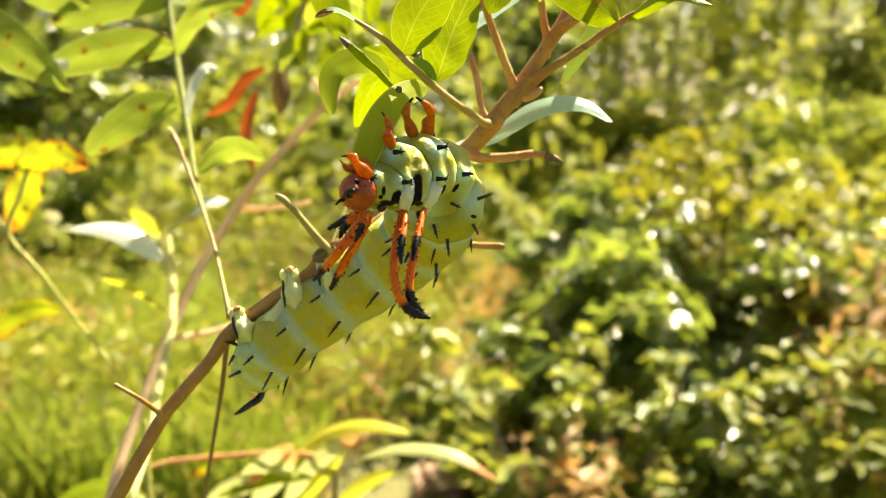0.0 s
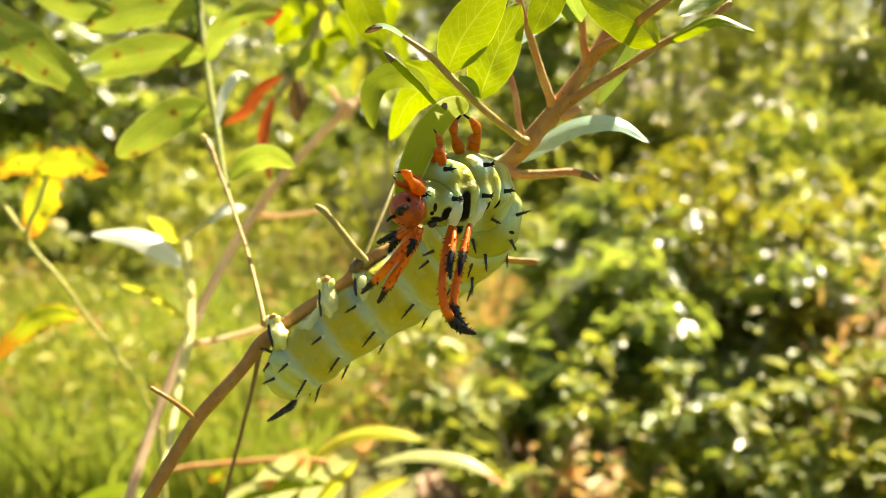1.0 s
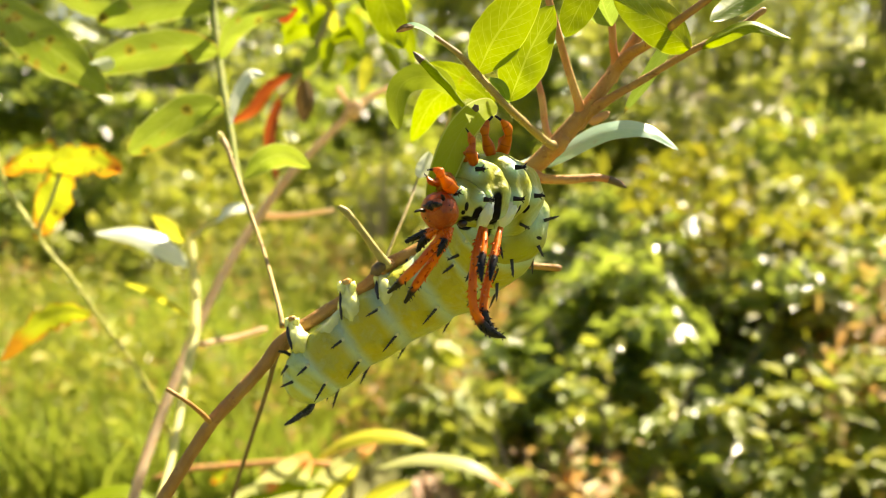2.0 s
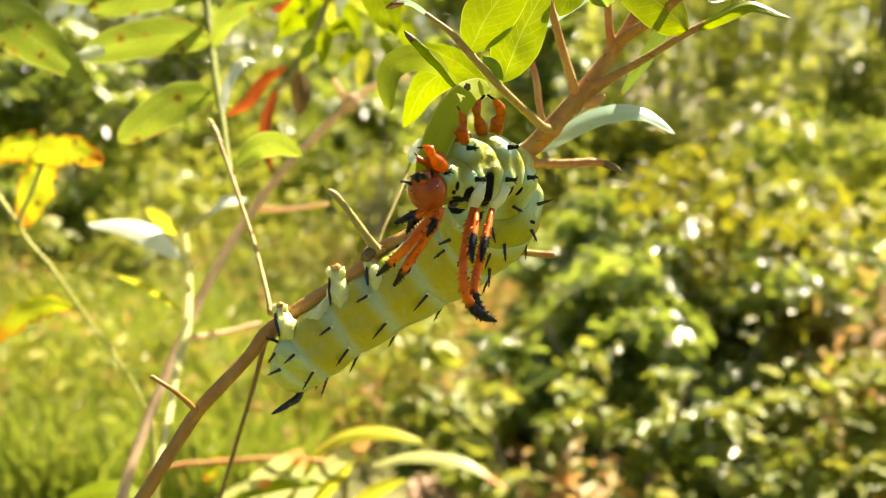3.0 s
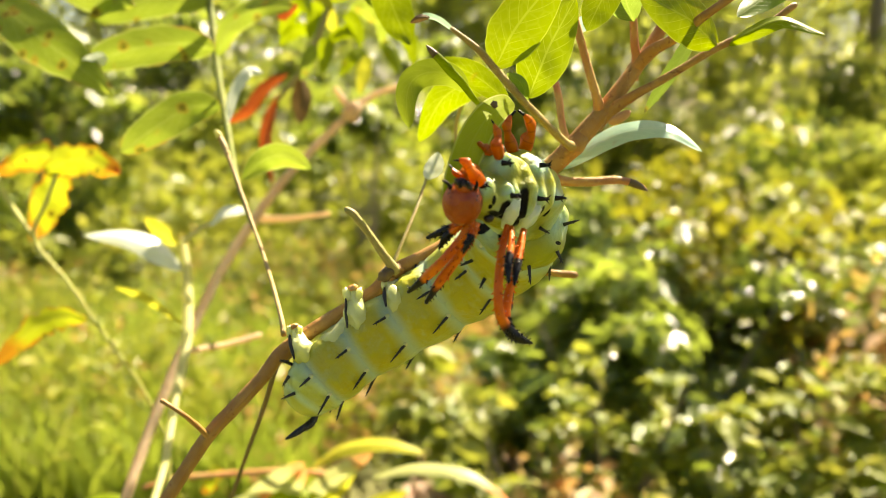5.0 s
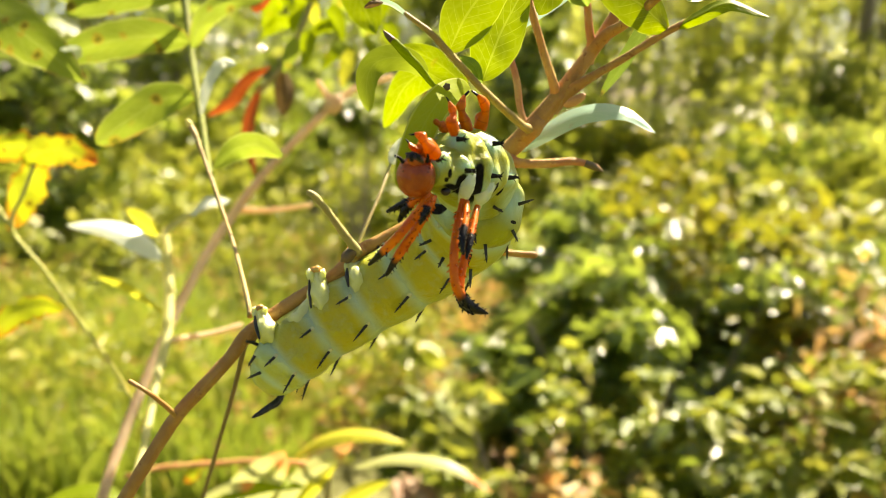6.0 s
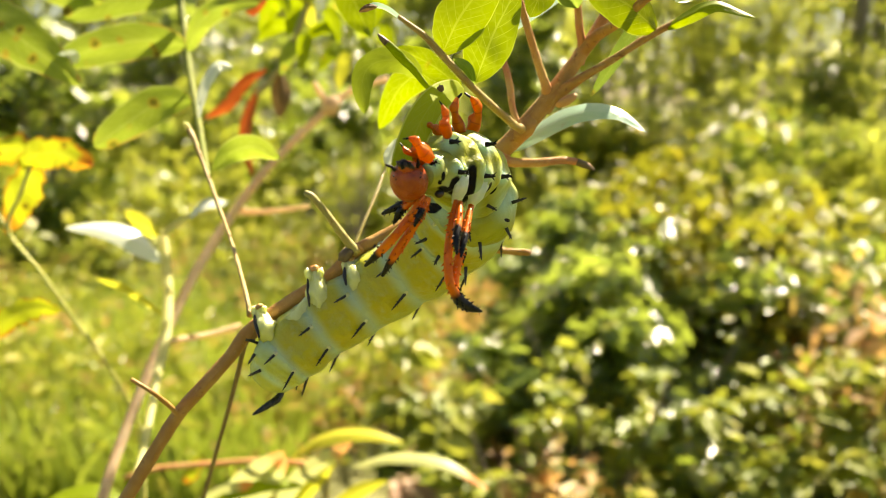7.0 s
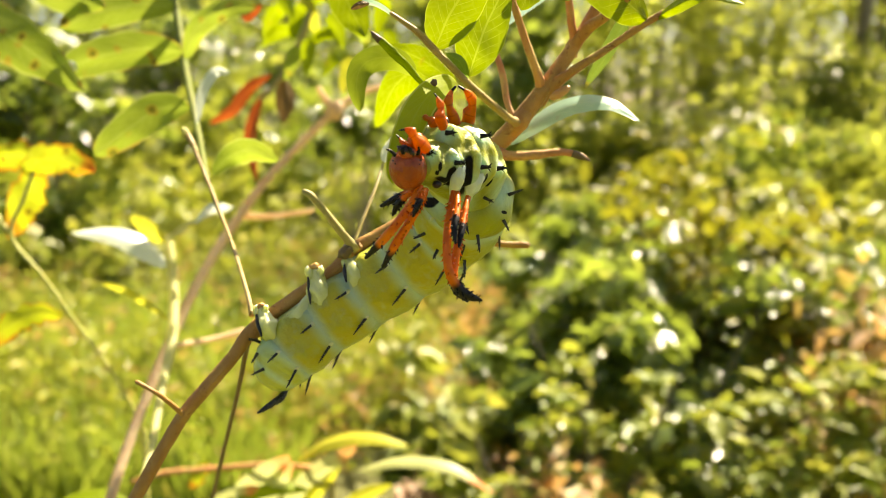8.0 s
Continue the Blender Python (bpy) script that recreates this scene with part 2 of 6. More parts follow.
def skin_material(name, belly, flank, ring, ring_width, ring_strength, turn, rough=0.38, marked=False, deep=0.5):
    """Caterpillar skin: a pale turquoise ring at each fold, yellow-green between, finely pimpled.
    marked: pigment by vertex, red for the pale bluish warts, green for black velvet; blue paints sunlight glowing
    through lobes."""
    n = Nodes(name)
    u, v = n.uv()
    wobble = n.math("MULTIPLY", n.math("SUBTRACT", n.noise(160, 4), 0.5), 0.16)
    fold = n.math("MAXIMUM", n.step(n.math("ADD", v, wobble), 1.0 - ring_width, 1.02), n.math("MULTIPLY", n.step(n.math("ADD", v, wobble), ring_width * 0.7, -0.02), 0.9))
    bands = n.math("MULTIPLY", fold, ring_strength)
    cheek = n.math("ABSOLUTE", n.math("SUBTRACT", u, 0.5))
    base = n.mix(n.step(n.math("ADD", cheek, wobble), turn, turn + 0.16), flank, belly)
    base = n.mix(n.step(n.math("ADD", cheek, wobble), 0.17, 0.03), base, belly)
    base = n.mix(n.math("MULTIPLY", n.step(n.noise(190, 4), 0.45, 0.75), 0.5), base, belly)
    base = n.mix(n.math("MULTIPLY", n.step(n.noise(330, 3), 0.5, 0.8), 0.3), base, ring)
    color = n.mix(bands, base, ring)
    if marked:
        mark = n.add("SeparateColor", Color=n.add("Attribute").outputs["Color"])
        n.tree.nodes["Attribute"].attribute_name = "marks"
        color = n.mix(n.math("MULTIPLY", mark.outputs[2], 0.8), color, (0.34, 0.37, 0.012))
        color = n.mix(mark.outputs[0], color, (0.36, 0.58, 0.50))
        edge = n.math("ADD", mark.outputs[1], n.math("MULTIPLY", n.math("SUBTRACT", n.noise(700, 3), 0.5), 0.3))
        black = n.step(edge, 0.42, 0.62)
        color = n.mix(black, color, (0.005, 0.005, 0.007))
        n.put(n.bsdf, "Specular_IOR_Level", n.math("MULTIPLY_ADD", black, -0.42, 0.5))
    n.bump(n.math("ADD", n.noise(900, 4), n.math("ADD", n.math("MULTIPLY", n.noise(260, 3), 2.0), n.math("MULTIPLY", n.noise(520, 2), 1.2))), 0.45, 0.0004)
    return n.finish(color, rough, Subsurface_Weight=deep, Subsurface_Radius=(0.005, 0.005, 0.0016), Subsurface_Scale=1.0)


SKIN = skin_material("skin_abdomen", (0.37, 0.41, 0.07), (0.42, 0.37, 0.012), (0.40, 0.54, 0.36), 0.32, 0.9, 0.31)
SKIN_TAIL = skin_material("skin_tail", (0.44, 0.55, 0.22), (0.46, 0.49, 0.09), (0.46, 0.62, 0.42), 0.40, 0.8, 0.28, 0.26)
SKIN_FRONT = skin_material("skin_thorax", (0.24, 0.25, 0.005), (0.34, 0.345, 0.028), (0.27, 0.32, 0.05), 0.16, 0.35, 0.19, 0.5, True, 0.6)
SKIN_PALE = skin_material("skin_foot", (0.52, 0.60, 0.22), (0.60, 0.64, 0.26), (0.74, 0.80, 0.66), 0.34, 0.8, 0.3, 0.24)
SKIN_WHITE = skin_material("skin_horn_base", (0.50, 0.60, 0.52), (0.56, 0.64, 0.57), (0.44, 0.58, 0.50), 0.2, 0.5, 0.3, 0.3)


def foot_material():
    """Flesh of a clasping foot: the flank's yellow-green at its root, nearly white towards the sole."""
    n = Nodes("skin_clasper")
    u, v = n.uv()
    wobble = n.math("MULTIPLY", n.math("SUBTRACT", n.noise(260, 4), 0.5), 0.3)
    color = n.mix(n.step(n.math("ADD", v, wobble), 0.25, 0.6), (0.42, 0.44, 0.06), (0.64, 0.67, 0.34))
    color = n.mix(n.math("MULTIPLY", n.step(n.noise(400, 3), 0.5, 0.75), 0.5), color, (0.55, 0.60, 0.14))
    n.bump(n.math("ADD", n.noise(900, 4), n.noise(260, 3)), 0.35, 0.0003)
    return n.finish(color, 0.22, Subsurface_Weight=0.5, Subsurface_Radius=(0.004, 0.004, 0.0015), Subsurface_Scale=1.0)


SKIN_FOOT = foot_material()


def horn_material(name, black_from):
    n = Nodes(name)
    u, v = n.uv()
    tip = n.step(n.math("ADD", v, n.math("MULTIPLY", n.noise(300, 3), 0.12)), black_from, black_from + 0.07)
    orange = n.mix(n.step(n.noise(260, 4), 0.35, 0.7), (0.70, 0.165, 0.006), (0.54, 0.085, 0.005))
    n.bump(n.noise(900, 4), 0.4, 0.0002)
    return n.finish(n.mix(tip, orange, (0.004, 0.004, 0.004)), 0.35, Specular_IOR_Level=0.3, Subsurface_Weight=0.15, Subsurface_Radius=(0.003, 0.0008, 0.0002))


def shell_material():
    n = Nodes("head_shell")
    orange = n.mix(n.step(n.noise(160, 5), 0.35, 0.7), (0.44, 0.088, 0.005), (0.27, 0.036, 0.004))
    orange = n.mix(n.math("MULTIPLY", n.step(n.noise(420, 4), 0.54, 0.72), 0.7), orange, (0.12, 0.018, 0.004))
    n.bump(n.math("ADD", n.noise(900, 4), n.math("MULTIPLY", n.noise(330, 3), 1.6)), 0.6, 0.0005)
    return n.finish(orange, n.math("MULTIPLY_ADD", n.noise(300, 3), 0.3, 0.22), Subsurface_Weight=0.2, Subsurface_Radius=(0.003, 0.0008, 0.0002))


def plain_material(name, a, b, rough, scale=400, gloss=0.5, glow=0.0):
    n = Nodes(name)
    n.bump(n.noise(scale * 2, 4), 0.4, 0.0002)
    return n.finish(n.mix(n.step(n.noise(scale, 4), 0.4, 0.7), a, b), rough, Specular_IOR_Level=gloss, Subsurface_Weight=glow, Subsurface_Radius=(0.004, 0.001, 0.0002))


HORN = horn_material("horn_long", 0.62)
HORN_FRONT = horn_material("horn_front", 0.76)
HORN_SHORT = horn_material("horn_short", 0.42)
SHELL = shell_material()


def leg_material():
    """Thin amber shell, darker at the joints, with the sun shining through."""
    n = Nodes("leg_shell")
    u, v = n.uv()
    joint = n.math("ABSOLUTE", n.math("SUBTRACT", n.math("FRACT", n.math("MULTIPLY", v, 4.0)), 0.5))
    joint = n.step(n.math("ADD", joint, n.math("MULTIPLY", n.noise(500, 3), 0.16)), 0.46, 0.58)
    color = n.mix(n.step(n.noise(350, 4), 0.35, 0.7), (0.64, 0.21, 0.006), (0.44, 0.09, 0.004))
    color = n.mix(n.math("MULTIPLY", joint, 0.5), color, (0.14, 0.02, 0.004))
    n.bump(n.noise(800, 4), 0.4, 0.0002)
    n.finish(color, 0.3)
    glow = n.add("BsdfTranslucent", Color=n.mix(0.5, color, (0.86, 0.30, 0.006)))
    n.put(n.out, "Surface", n.add("MixShader", i0=0.45, i1=n.bsdf.outputs[0], i2=glow.outputs[0]).outputs[0])
    return n.mat


LEG = leg_material()
PAD = plain_material("foot_pad", (0.46, 0.22, 0.06), (0.60, 0.42, 0.14), 0.4, 300, glow=0.4)
BLACK = plain_material("black_spine", (0.004, 0.004, 0.005), (0.010, 0.009, 0.010), 0.4, gloss=0.2)
SPINE = plain_material("spine_shell", (0.006, 0.006, 0.007), (0.022, 0.024, 0.022), 0.36, gloss=0.5)
PLATE = plain_material("dark_plate", (0.035, 0.012, 0.006), (0.012, 0.008, 0.008), 0.35)


# ---- shapes ----
ROOT = {}


def thing(name, base, label, category, group="", kind=""):
    """A top-level Empty at base, in mm from ORIGIN."""
    ob = new(name)
    ob.empty_display_size = 0.01
    ROOT[ob.name] = Vector(base)
    ob.location = ORIGIN + Vector(base) * MM
    return tagged(ob, label, category, group, kind)


def part(name, geo, material, parent, label="", pivot=None, pigment=None):
    """One mesh under a thing or a part; geo is in mm from ORIGIN, pivot its own origin, pigment a colour mark for each vertex."""
    verts, faces, uvs = geo
    origin = Vector(pivot) if pivot is not None else ROOT[parent.name]
    mesh = bpy.data.meshes.new(name)
    mesh.from_pydata([((Vector(v) - origin) * MM)[:] for v in verts], [], faces)
    layer = mesh.uv_layers.new(name="UVMap")
    for loop in mesh.loops:
        layer.data[loop.index].uv = uvs[loop.vertex_index]
    mesh.polygons.foreach_set("use_smooth", [True] * len(mesh.polygons))
    mesh.materials.append(material)
    if pigment is not None:
        marks = mesh.color_attributes.new("marks", "FLOAT_COLOR", "POINT")
        marks.data.foreach_set("color", np.asarray(pigment, dtype=np.float32).ravel())
    ob = new(name, mesh)
    ob.parent = parent
    ob.location = (origin - ROOT[parent.name]) * MM
    ROOT[ob.name] = origin
    return tagged(ob, label)


def spline(rows, steps):
    """A smooth line through rows of any width (Catmull-Rom)."""
    p = np.array(rows, float)
    p = np.vstack([2 * p[0] - p[1], p, 2 * p[-1] - p[-2]])
    out = []
    for a, b, c, d in zip(p, p[1:], p[2:], p[3:]):
        for k in range(steps):
            t = k / steps
            out.append(0.5 * (2 * b + (c - a) * t + (2 * a - 5 * b + 4 * c - d) * t**2 + (3 * b - a - 3 * c + d) * t**3))
    return np.array(out + [p[-2]])


def frames_along(line):
    """Tangent, up and side along a line, without twist."""
    ahead = np.gradient(line, axis=0)
    ahead /= np.linalg.norm(ahead, axis=1)[:, None]
    up = np.cross(ahead[0], (0.31, 0.87, 0.2))
    ups = []
    for t in ahead:
        up = up - t * (up @ t)
        up /= np.linalg.norm(up)
        ups.append(up)
    ups = np.array(ups)
    return ahead, ups, np.cross(ahead, ups)


def tube(rows, sides=10, steps=5, rough=0.0, round_tip=True):
    """A round, tapering stem through rows of x, y, z, radius."""
    p = spline(rows, steps)
    line, radius = p[:, :3], p[:, 3].clip(0.0004)
    if round_tip:
        t = line[-1] - line[-2]
        t /= np.linalg.norm(t)
        line = np.vstack([line, line[-1] + t * radius[-1] * 0.6, line[-1] + t * radius[-1] * 0.9])
        radius = np.r_[radius, radius[-1] * 0.7, radius[-1] * 0.05]
    _, up, side = frames_along(line)
    verts, uvs, faces = [], [], []
    last = len(line) - 1
    for k in range(last + 1):
        for s in range(sides + 1):
            a = 2 * math.pi * s / sides
            r = radius[k]
            if rough:
                r *= 1 + rough * noise.noise(Vector(line[k] * 0.35 + up[k] * math.cos(a) * 2 + side[k] * math.sin(a) * 2))
            verts.append(line[k] + (up[k] * math.cos(a) + side[k] * math.sin(a)) * r)
            uvs.append((s / sides, k / last))
    w = sides + 1
    faces = [(k * w + s, k * w + s + 1, k * w + w + s + 1, k * w + w + s) for k in range(last) for s in range(sides)]
    faces.append(tuple(range(sides))[::-1])
    return verts, faces, uvs


def join(*geos):
    verts, faces, uvs = [], [], []
    for v, f, u in geos:
        faces += [tuple(i + len(verts) for i in face) for face in f]
        verts += list(v)
        uvs += list(u)
    return verts, faces, uvs


def blob(center, rx, ry, rz, axis=(0, 0, 1), rings=8, sides=12, lumps=0.0):
    """A rounded body with its long axis (rz) along axis; ry is its depth away from the path."""
    z = Vector(axis).normalized()
    x = AHEAD.cross(z).normalized()
    y = z.cross(x)
    verts, uvs, faces = [], [], []
    for k in range(rings + 1):
        b = math.pi * k / rings
        for s in range(sides + 1):
            a = 2 * math.pi * s / sides
            d = Vector((math.sin(b) * math.cos(a), math.sin(b) * math.sin(a), -math.cos(b)))
            g = 1 + lumps * noise.noise(d * 2.2 + Vector(center))
            verts.append(Vector(center) + (x * d.x * rx + y * d.y * ry + z * d.z * rz) * g)
            uvs.append((s / sides, k / rings))
    w = sides + 1
    for k in range(rings):
        for s in range(sides):
            faces.append((k * w + s, k * w + s + 1, k * w + w + s + 1, k * w + w + s))
    return verts, faces, uvs


def blade(rows, width, roll=0.0, fold=0.15, wave=0.06, fat=0.75, thin=0.75, seed=0, along=30, across=8, ragged=0.0):
    """A leaf along its midrib rows; roll turns it about the midrib from facing the path, fold lifts its halves, ragged gnaws its rims."""
    line = spline(rows, 8)
    pick = np.linspace(0, len(line) - 1, along + 1)
    line = np.array([[np.interp(q, range(len(line)), line[:, c]) for c in range(3)] for q in pick])
    ahead = np.gradient(line, axis=0)
    ahead /= np.linalg.norm(ahead, axis=1)[:, None]
    verts, uvs, faces = [], [], []
    broad = max((k / 40) ** fat * (1 - k / 40) ** thin for k in range(1, 40))
    for k in range(along + 1):
        s = k / along
        half = width * max(s, 1e-4) ** fat * (1 - s) ** thin / broad + 0.05
        t = Vector(ahead[k])
        out = t.cross(AHEAD).normalized()
        up = out.cross(t)
        c, n = math.cos(radians(roll)), math.sin(radians(roll))
        out, up = out * c + up * n, up * c - out * n
        for q in range(across + 1):
            a = 2 * q / across - 1
            ripple = wave * width * noise.noise(Vector((a * 1.3, s * 4.0, seed * 3.7)))
            lift = fold * abs(a) * half + ripple
            gnawed = 1 - ragged * max(0.0, noise.noise(Vector((s * 9.0, math.copysign(3.0, a), seed * 5.1))) + 0.15) * abs(a)
            verts.append(Vector(line[k]) + out * a * half * gnawed + up * lift)
            uvs.append((q / across, s))
    w = across + 1
    faces = [(k * w + q, k * w + q + 1, k * w + w + q + 1, k * w + w + q) for k in range(along) for q in range(across)]
    return verts, faces, uvs


def spike(base, way, length, radius, thorns=3, seed=0):
    """A stiff black spine with small side thorns."""
    way = Vector(way).normalized()
    base = Vector(base)
    geos = [tube([(*(base + way * length * s), radius * r) for s, r in ((-0.1, 1.25), (0.3, 1.0), (0.7, 0.75), (1.0, 0.25))], 6, 2, 0, False)]
    x = way.orthogonal().normalized()
    y = way.cross(x)
    for k in range(thorns):
        a = k * 2.4 + seed
        out = (x * math.cos(a) + y * math.sin(a)) * 0.8 + way * 0.6
        p = base + way * length * (0.35 + 0.5 * k / max(thorns, 1))
        q = p + out.normalized() * radius * 2.6
        geos.append(tube([(*p, radius * 0.5), (*q, radius * 0.06)], 4, 1, 0, False))
    return join(*geos)


def horn_geo(rows, thorn, seed):
    """A curved, tapering horn set with short thorns."""
    geos = [tube(rows, 10, 6, 0.08)]
    p = spline(rows, 6)
    _, up, side = frames_along(p[:, :3])
    rng = random.Random(seed)
    for k in range(3, len(p) - 1):
        for _ in range(2):
            a = rng.uniform(0, 2 * math.pi)
            out = up[k] * math.cos(a) + side[k] * math.sin(a)
            way = p[min(k + 1, len(p) - 1), :3] - p[k - 1, :3]
            way /= np.linalg.norm(way)
            root = p[k, :3] + out * p[k, 3] * 0.8
            tip = root + (out * 0.8 + way * 0.5) * thorn
            v, f, u = tube([(*root, p[k, 3] * 0.32), (*tip, 0.03)], 5, 1, 0, False)
            geos.append((v, f, [(0.5, k / (len(p) - 1))] * len(v)))
    return join(*geos)


# ---- the plant that the caterpillar sits on ----
def stem(name, rows, material, parent, label="", sides=10, rough=0.12):
    return part(name, tube(rows, sides, 6, rough), material, parent, label)


plant = thing("sapling_branch", (BRANCH_FOOT - ORIGIN) / MM, "tan woody sapling branch with lime-green pinnate leaves", "branch")
stem("main_stem", [(-74.1, -3.2, -64.0, 1.5), (-68.8, -1.6, -55.4, 1.5), (-63.5, 0, -46.3, 1.5), (-58.8, 1.3, -38.8, 1.5), (-52.4, 2.6, -31.4, 1.5), (-47.8, 4.5, -26.2, 1.5), (-43.8, 5.5, -20.7, 1.6), (-39.3, 5.6, -17.1, 1.6), (-33.0, 5.9, -12.8, 1.6), (-24.1, 5.9, -6.7, 1.7), (-20.1, 6.7, -2.3, 1.7), (-11.7, 8.5, 2.2, 1.6), (0.8, 12.0, 10.2, 1.9), (12.1, 13.7, 20.1, 2.1), (18.2, 12.8, 26.8, 2.1), (25.0, 13.4, 35.6, 1.75), (32.0, 16.1, 45.4, 1.45), (36.9, 18.6, 53.6, 1.35), (42.8, 23.6, 64.6, 1.3)], BARK_TAN, plant, sides=16)
stem("stub", [(12.0, 12.5, 19.3, 1.6), (15.0, 10.3, 18.3, 1.1), (20.4, 8.3, 18.5, 1.0), (26.4, 7.4, 19.2, 0.85), (30.7, 7.3, 18.4, 0.75), (32.5, 7.1, 17.5, 0.3)], BARK_PINK, plant, "broken pinkish stub with a dry brown end")
stem("stub", [(28.9, 7.1, 19.0, 0.85), (30.7, 7.0, 18.3, 0.8), (32.7, 6.8, 17.3, 0.25)], BARK_DARK, plant, "dry brown end of a stub")
stem("petiole", [(17.2, 13.5, 25.0, 1.4), (16.6, 10.0, 25.8, 1.1), (14.0, 5.2, 27.2, 0.85), (5.1, -7.2, 34.0, 0.72), (-1.5, -11.2, 40.3, 0.7), (-5.2, -12.6, 43.9, 0.6), (-9.9, -14.0, 47.1, 0.4)], BARK_TWIG, plant, "slender olive-tan leaf stalk")
stem("petiole", [(17.2, 12.6, 25.5, 0.9), (15.2, 14.3, 29.5, 0.8), (14.1, 17.7, 36.9, 0.8), (11.3, 22.4, 46.5, 0.6)], BARK_PINK, plant, "thin pink leaf stalk")
stem("petiole", [(22.6, 14.4, 30.5, 1.5), (22.4, 12.6, 34.0, 1.3), (21.4, 11.4, 36.6, 1.0), (19.2, 10.5, 42.1, 0.85), (15.7, 10.2, 52.0, 0.85), (12.7, 10.8, 61.3, 0.8)], BARK_PINK, plant, "thin pink leaf stalk")
stem("petiole", [(29.6, 16.0, 40.5, 1.5), (30.2, 15.0, 44.5, 1.2), (29.4, 14.4, 47.6, 0.95), (28.7, 14.3, 52.5, 0.85), (27.0, 15.0, 62.0, 0.9)], BARK_PINK, plant, "thin pink leaf stalk")
stem("petiole", [(22.0, 14.2, 30.2, 1.7), (25.4, 12.4, 34.0, 1.4), (29.2, 10.0, 37.0, 1.0), (35.6, 8.3, 41.1, 0.82), (44.4, 6.3, 47.0, 0.78), (53.3, 5.1, 51.7, 0.7), (58.8, 4.8, 55.9, 0.7)], BARK_TAN, plant)
stem("petiole", [(29.5, 15.8, 42.0, 1.6), (32.6, 13.2, 46.2, 1.4), (36.0, 8.9, 48.7, 1.1), (40.9, 2.3, 53.4, 0.9), (45.8, 0, 57.4, 0.8)], BARK_TAN, plant)
stem("twig", [(-19.4, 4.7, -2.0, 1.1), (-22.4, 3.4, 2.2, 0.9), (-25.7, 2.3, 7.0, 0.7), (-28.6, 1.8, 10.5, 0.8), (-30.0, 2.0, 11.4, 0.7)], BARK_GREEN, plant, "broken greenish twig with a frayed end")
leaf_end = [(-14.5, 33.2, 15.5), (-12.9, 34.5, 18.5), (-11.8, 35.5, 22.0)]
stem("twig", [(-21.4, 13.6, -3.6, 0.5), (-18.9, 18.8, 2.8, 0.4), (-16.1, 26.1, 10.0, 0.4), (-14.5, 33.2, 15.5, 0.3)], BARK_GREEN, plant)
stem("twig", [(-58.2, 1.1, -39.6, 0.7), (-59.7, -1.3, -36.1, 0.6), (-62.0, -5.5, -31.4, 0.5), (-66.1, -6.0, -28.5, 0.5)], BARK_TAN, plant, "short pale bare twig")
stem("twig", [(2.1, 16.1, -0.7, 0.9), (12.4, 13.8, -2.3, 0.8), (19.7, 12.7, -2.6, 0.8)], BARK_TAN, plant, "pale cut stub behind the caterpillar")
stem("twig", [(-44.4, 8.3, -22.0, 0.8), (-46.8, 13.4, -27.6, 0.6), (-52.4, 27.1, -42.1, 0.6), (-62.0, 49.4, -65.2, 0.6), (-75.6, 79.0, -99.0, 0.7)], BARK_DARK, plant, "thin dark hanging stalk")
part("bud", blob((26.4, 9.7, 32.2), 1.1, 1.0, 2.6, (0.85, 0.1, 0.5), lumps=0.2), BARK_PINK, plant, "small reddish bud")
part("node_collar", blob((-20.5, 5.7, -2.4), 1.9, 1.9, 3.0, (0.8, 0, 0.6), lumps=0.25), BARK_TAN, plant)
part("node_collar", blob((-21.7, 3.7, -2.3), 1.4, 1.5, 1.8, (0.7, 0, 0.7), lumps=0.5), BARK_DARK, plant, "dark knobbly bud scar")
part("node_collar", blob((-43.2, 5.4, -21.0), 1.7, 1.7, 2.2, (0.6, 0, 0.8), lumps=0.3), BARK_TAN, plant)
part("node_collar", blob((17.6, 11.7, 25.8), 2.05, 2.0, 3.6, (0.6, 0, 0.8), lumps=0.2), BARK_TAN, plant)


def fuzz(stems, count, seed):
    """Short pale hairs standing off the stems, in one mesh."""
    rng = random.Random(seed)
    verts, faces, uvs = [], [], []
    lines = [spline(rows, 12) for rows in stems]
    for _ in range(count):
        line = rng.choice(lines)
        k = rng.randrange(len(line) - 1)
        p = Vector(line[k][:3]).lerp(Vector(line[k + 1][:3]), rng.random())
        t = Vector(line[k + 1][:3]) - Vector(line[k][:3])
        t.normalize()
        a = rng.uniform(0, 2 * math.pi)
        x = t.orthogonal().normalized()
        out = (x * math.cos(a) + t.cross(x) * math.sin(a) + t * rng.uniform(-0.4, 0.4)).normalized()
        foot = p + out * line[k][3] * 0.96
        wide = out.cross(AHEAD).normalized() * 0.022
        first = len(verts)
        verts += [foot - wide, foot + wide, foot + out * rng.uniform(0.15, 0.42)]
        uvs += [(0.0, 0.0), (1.0, 0.0), (0.5, 1.0)]
        faces.append((first, first + 1, first + 2))
    return verts, faces, uvs


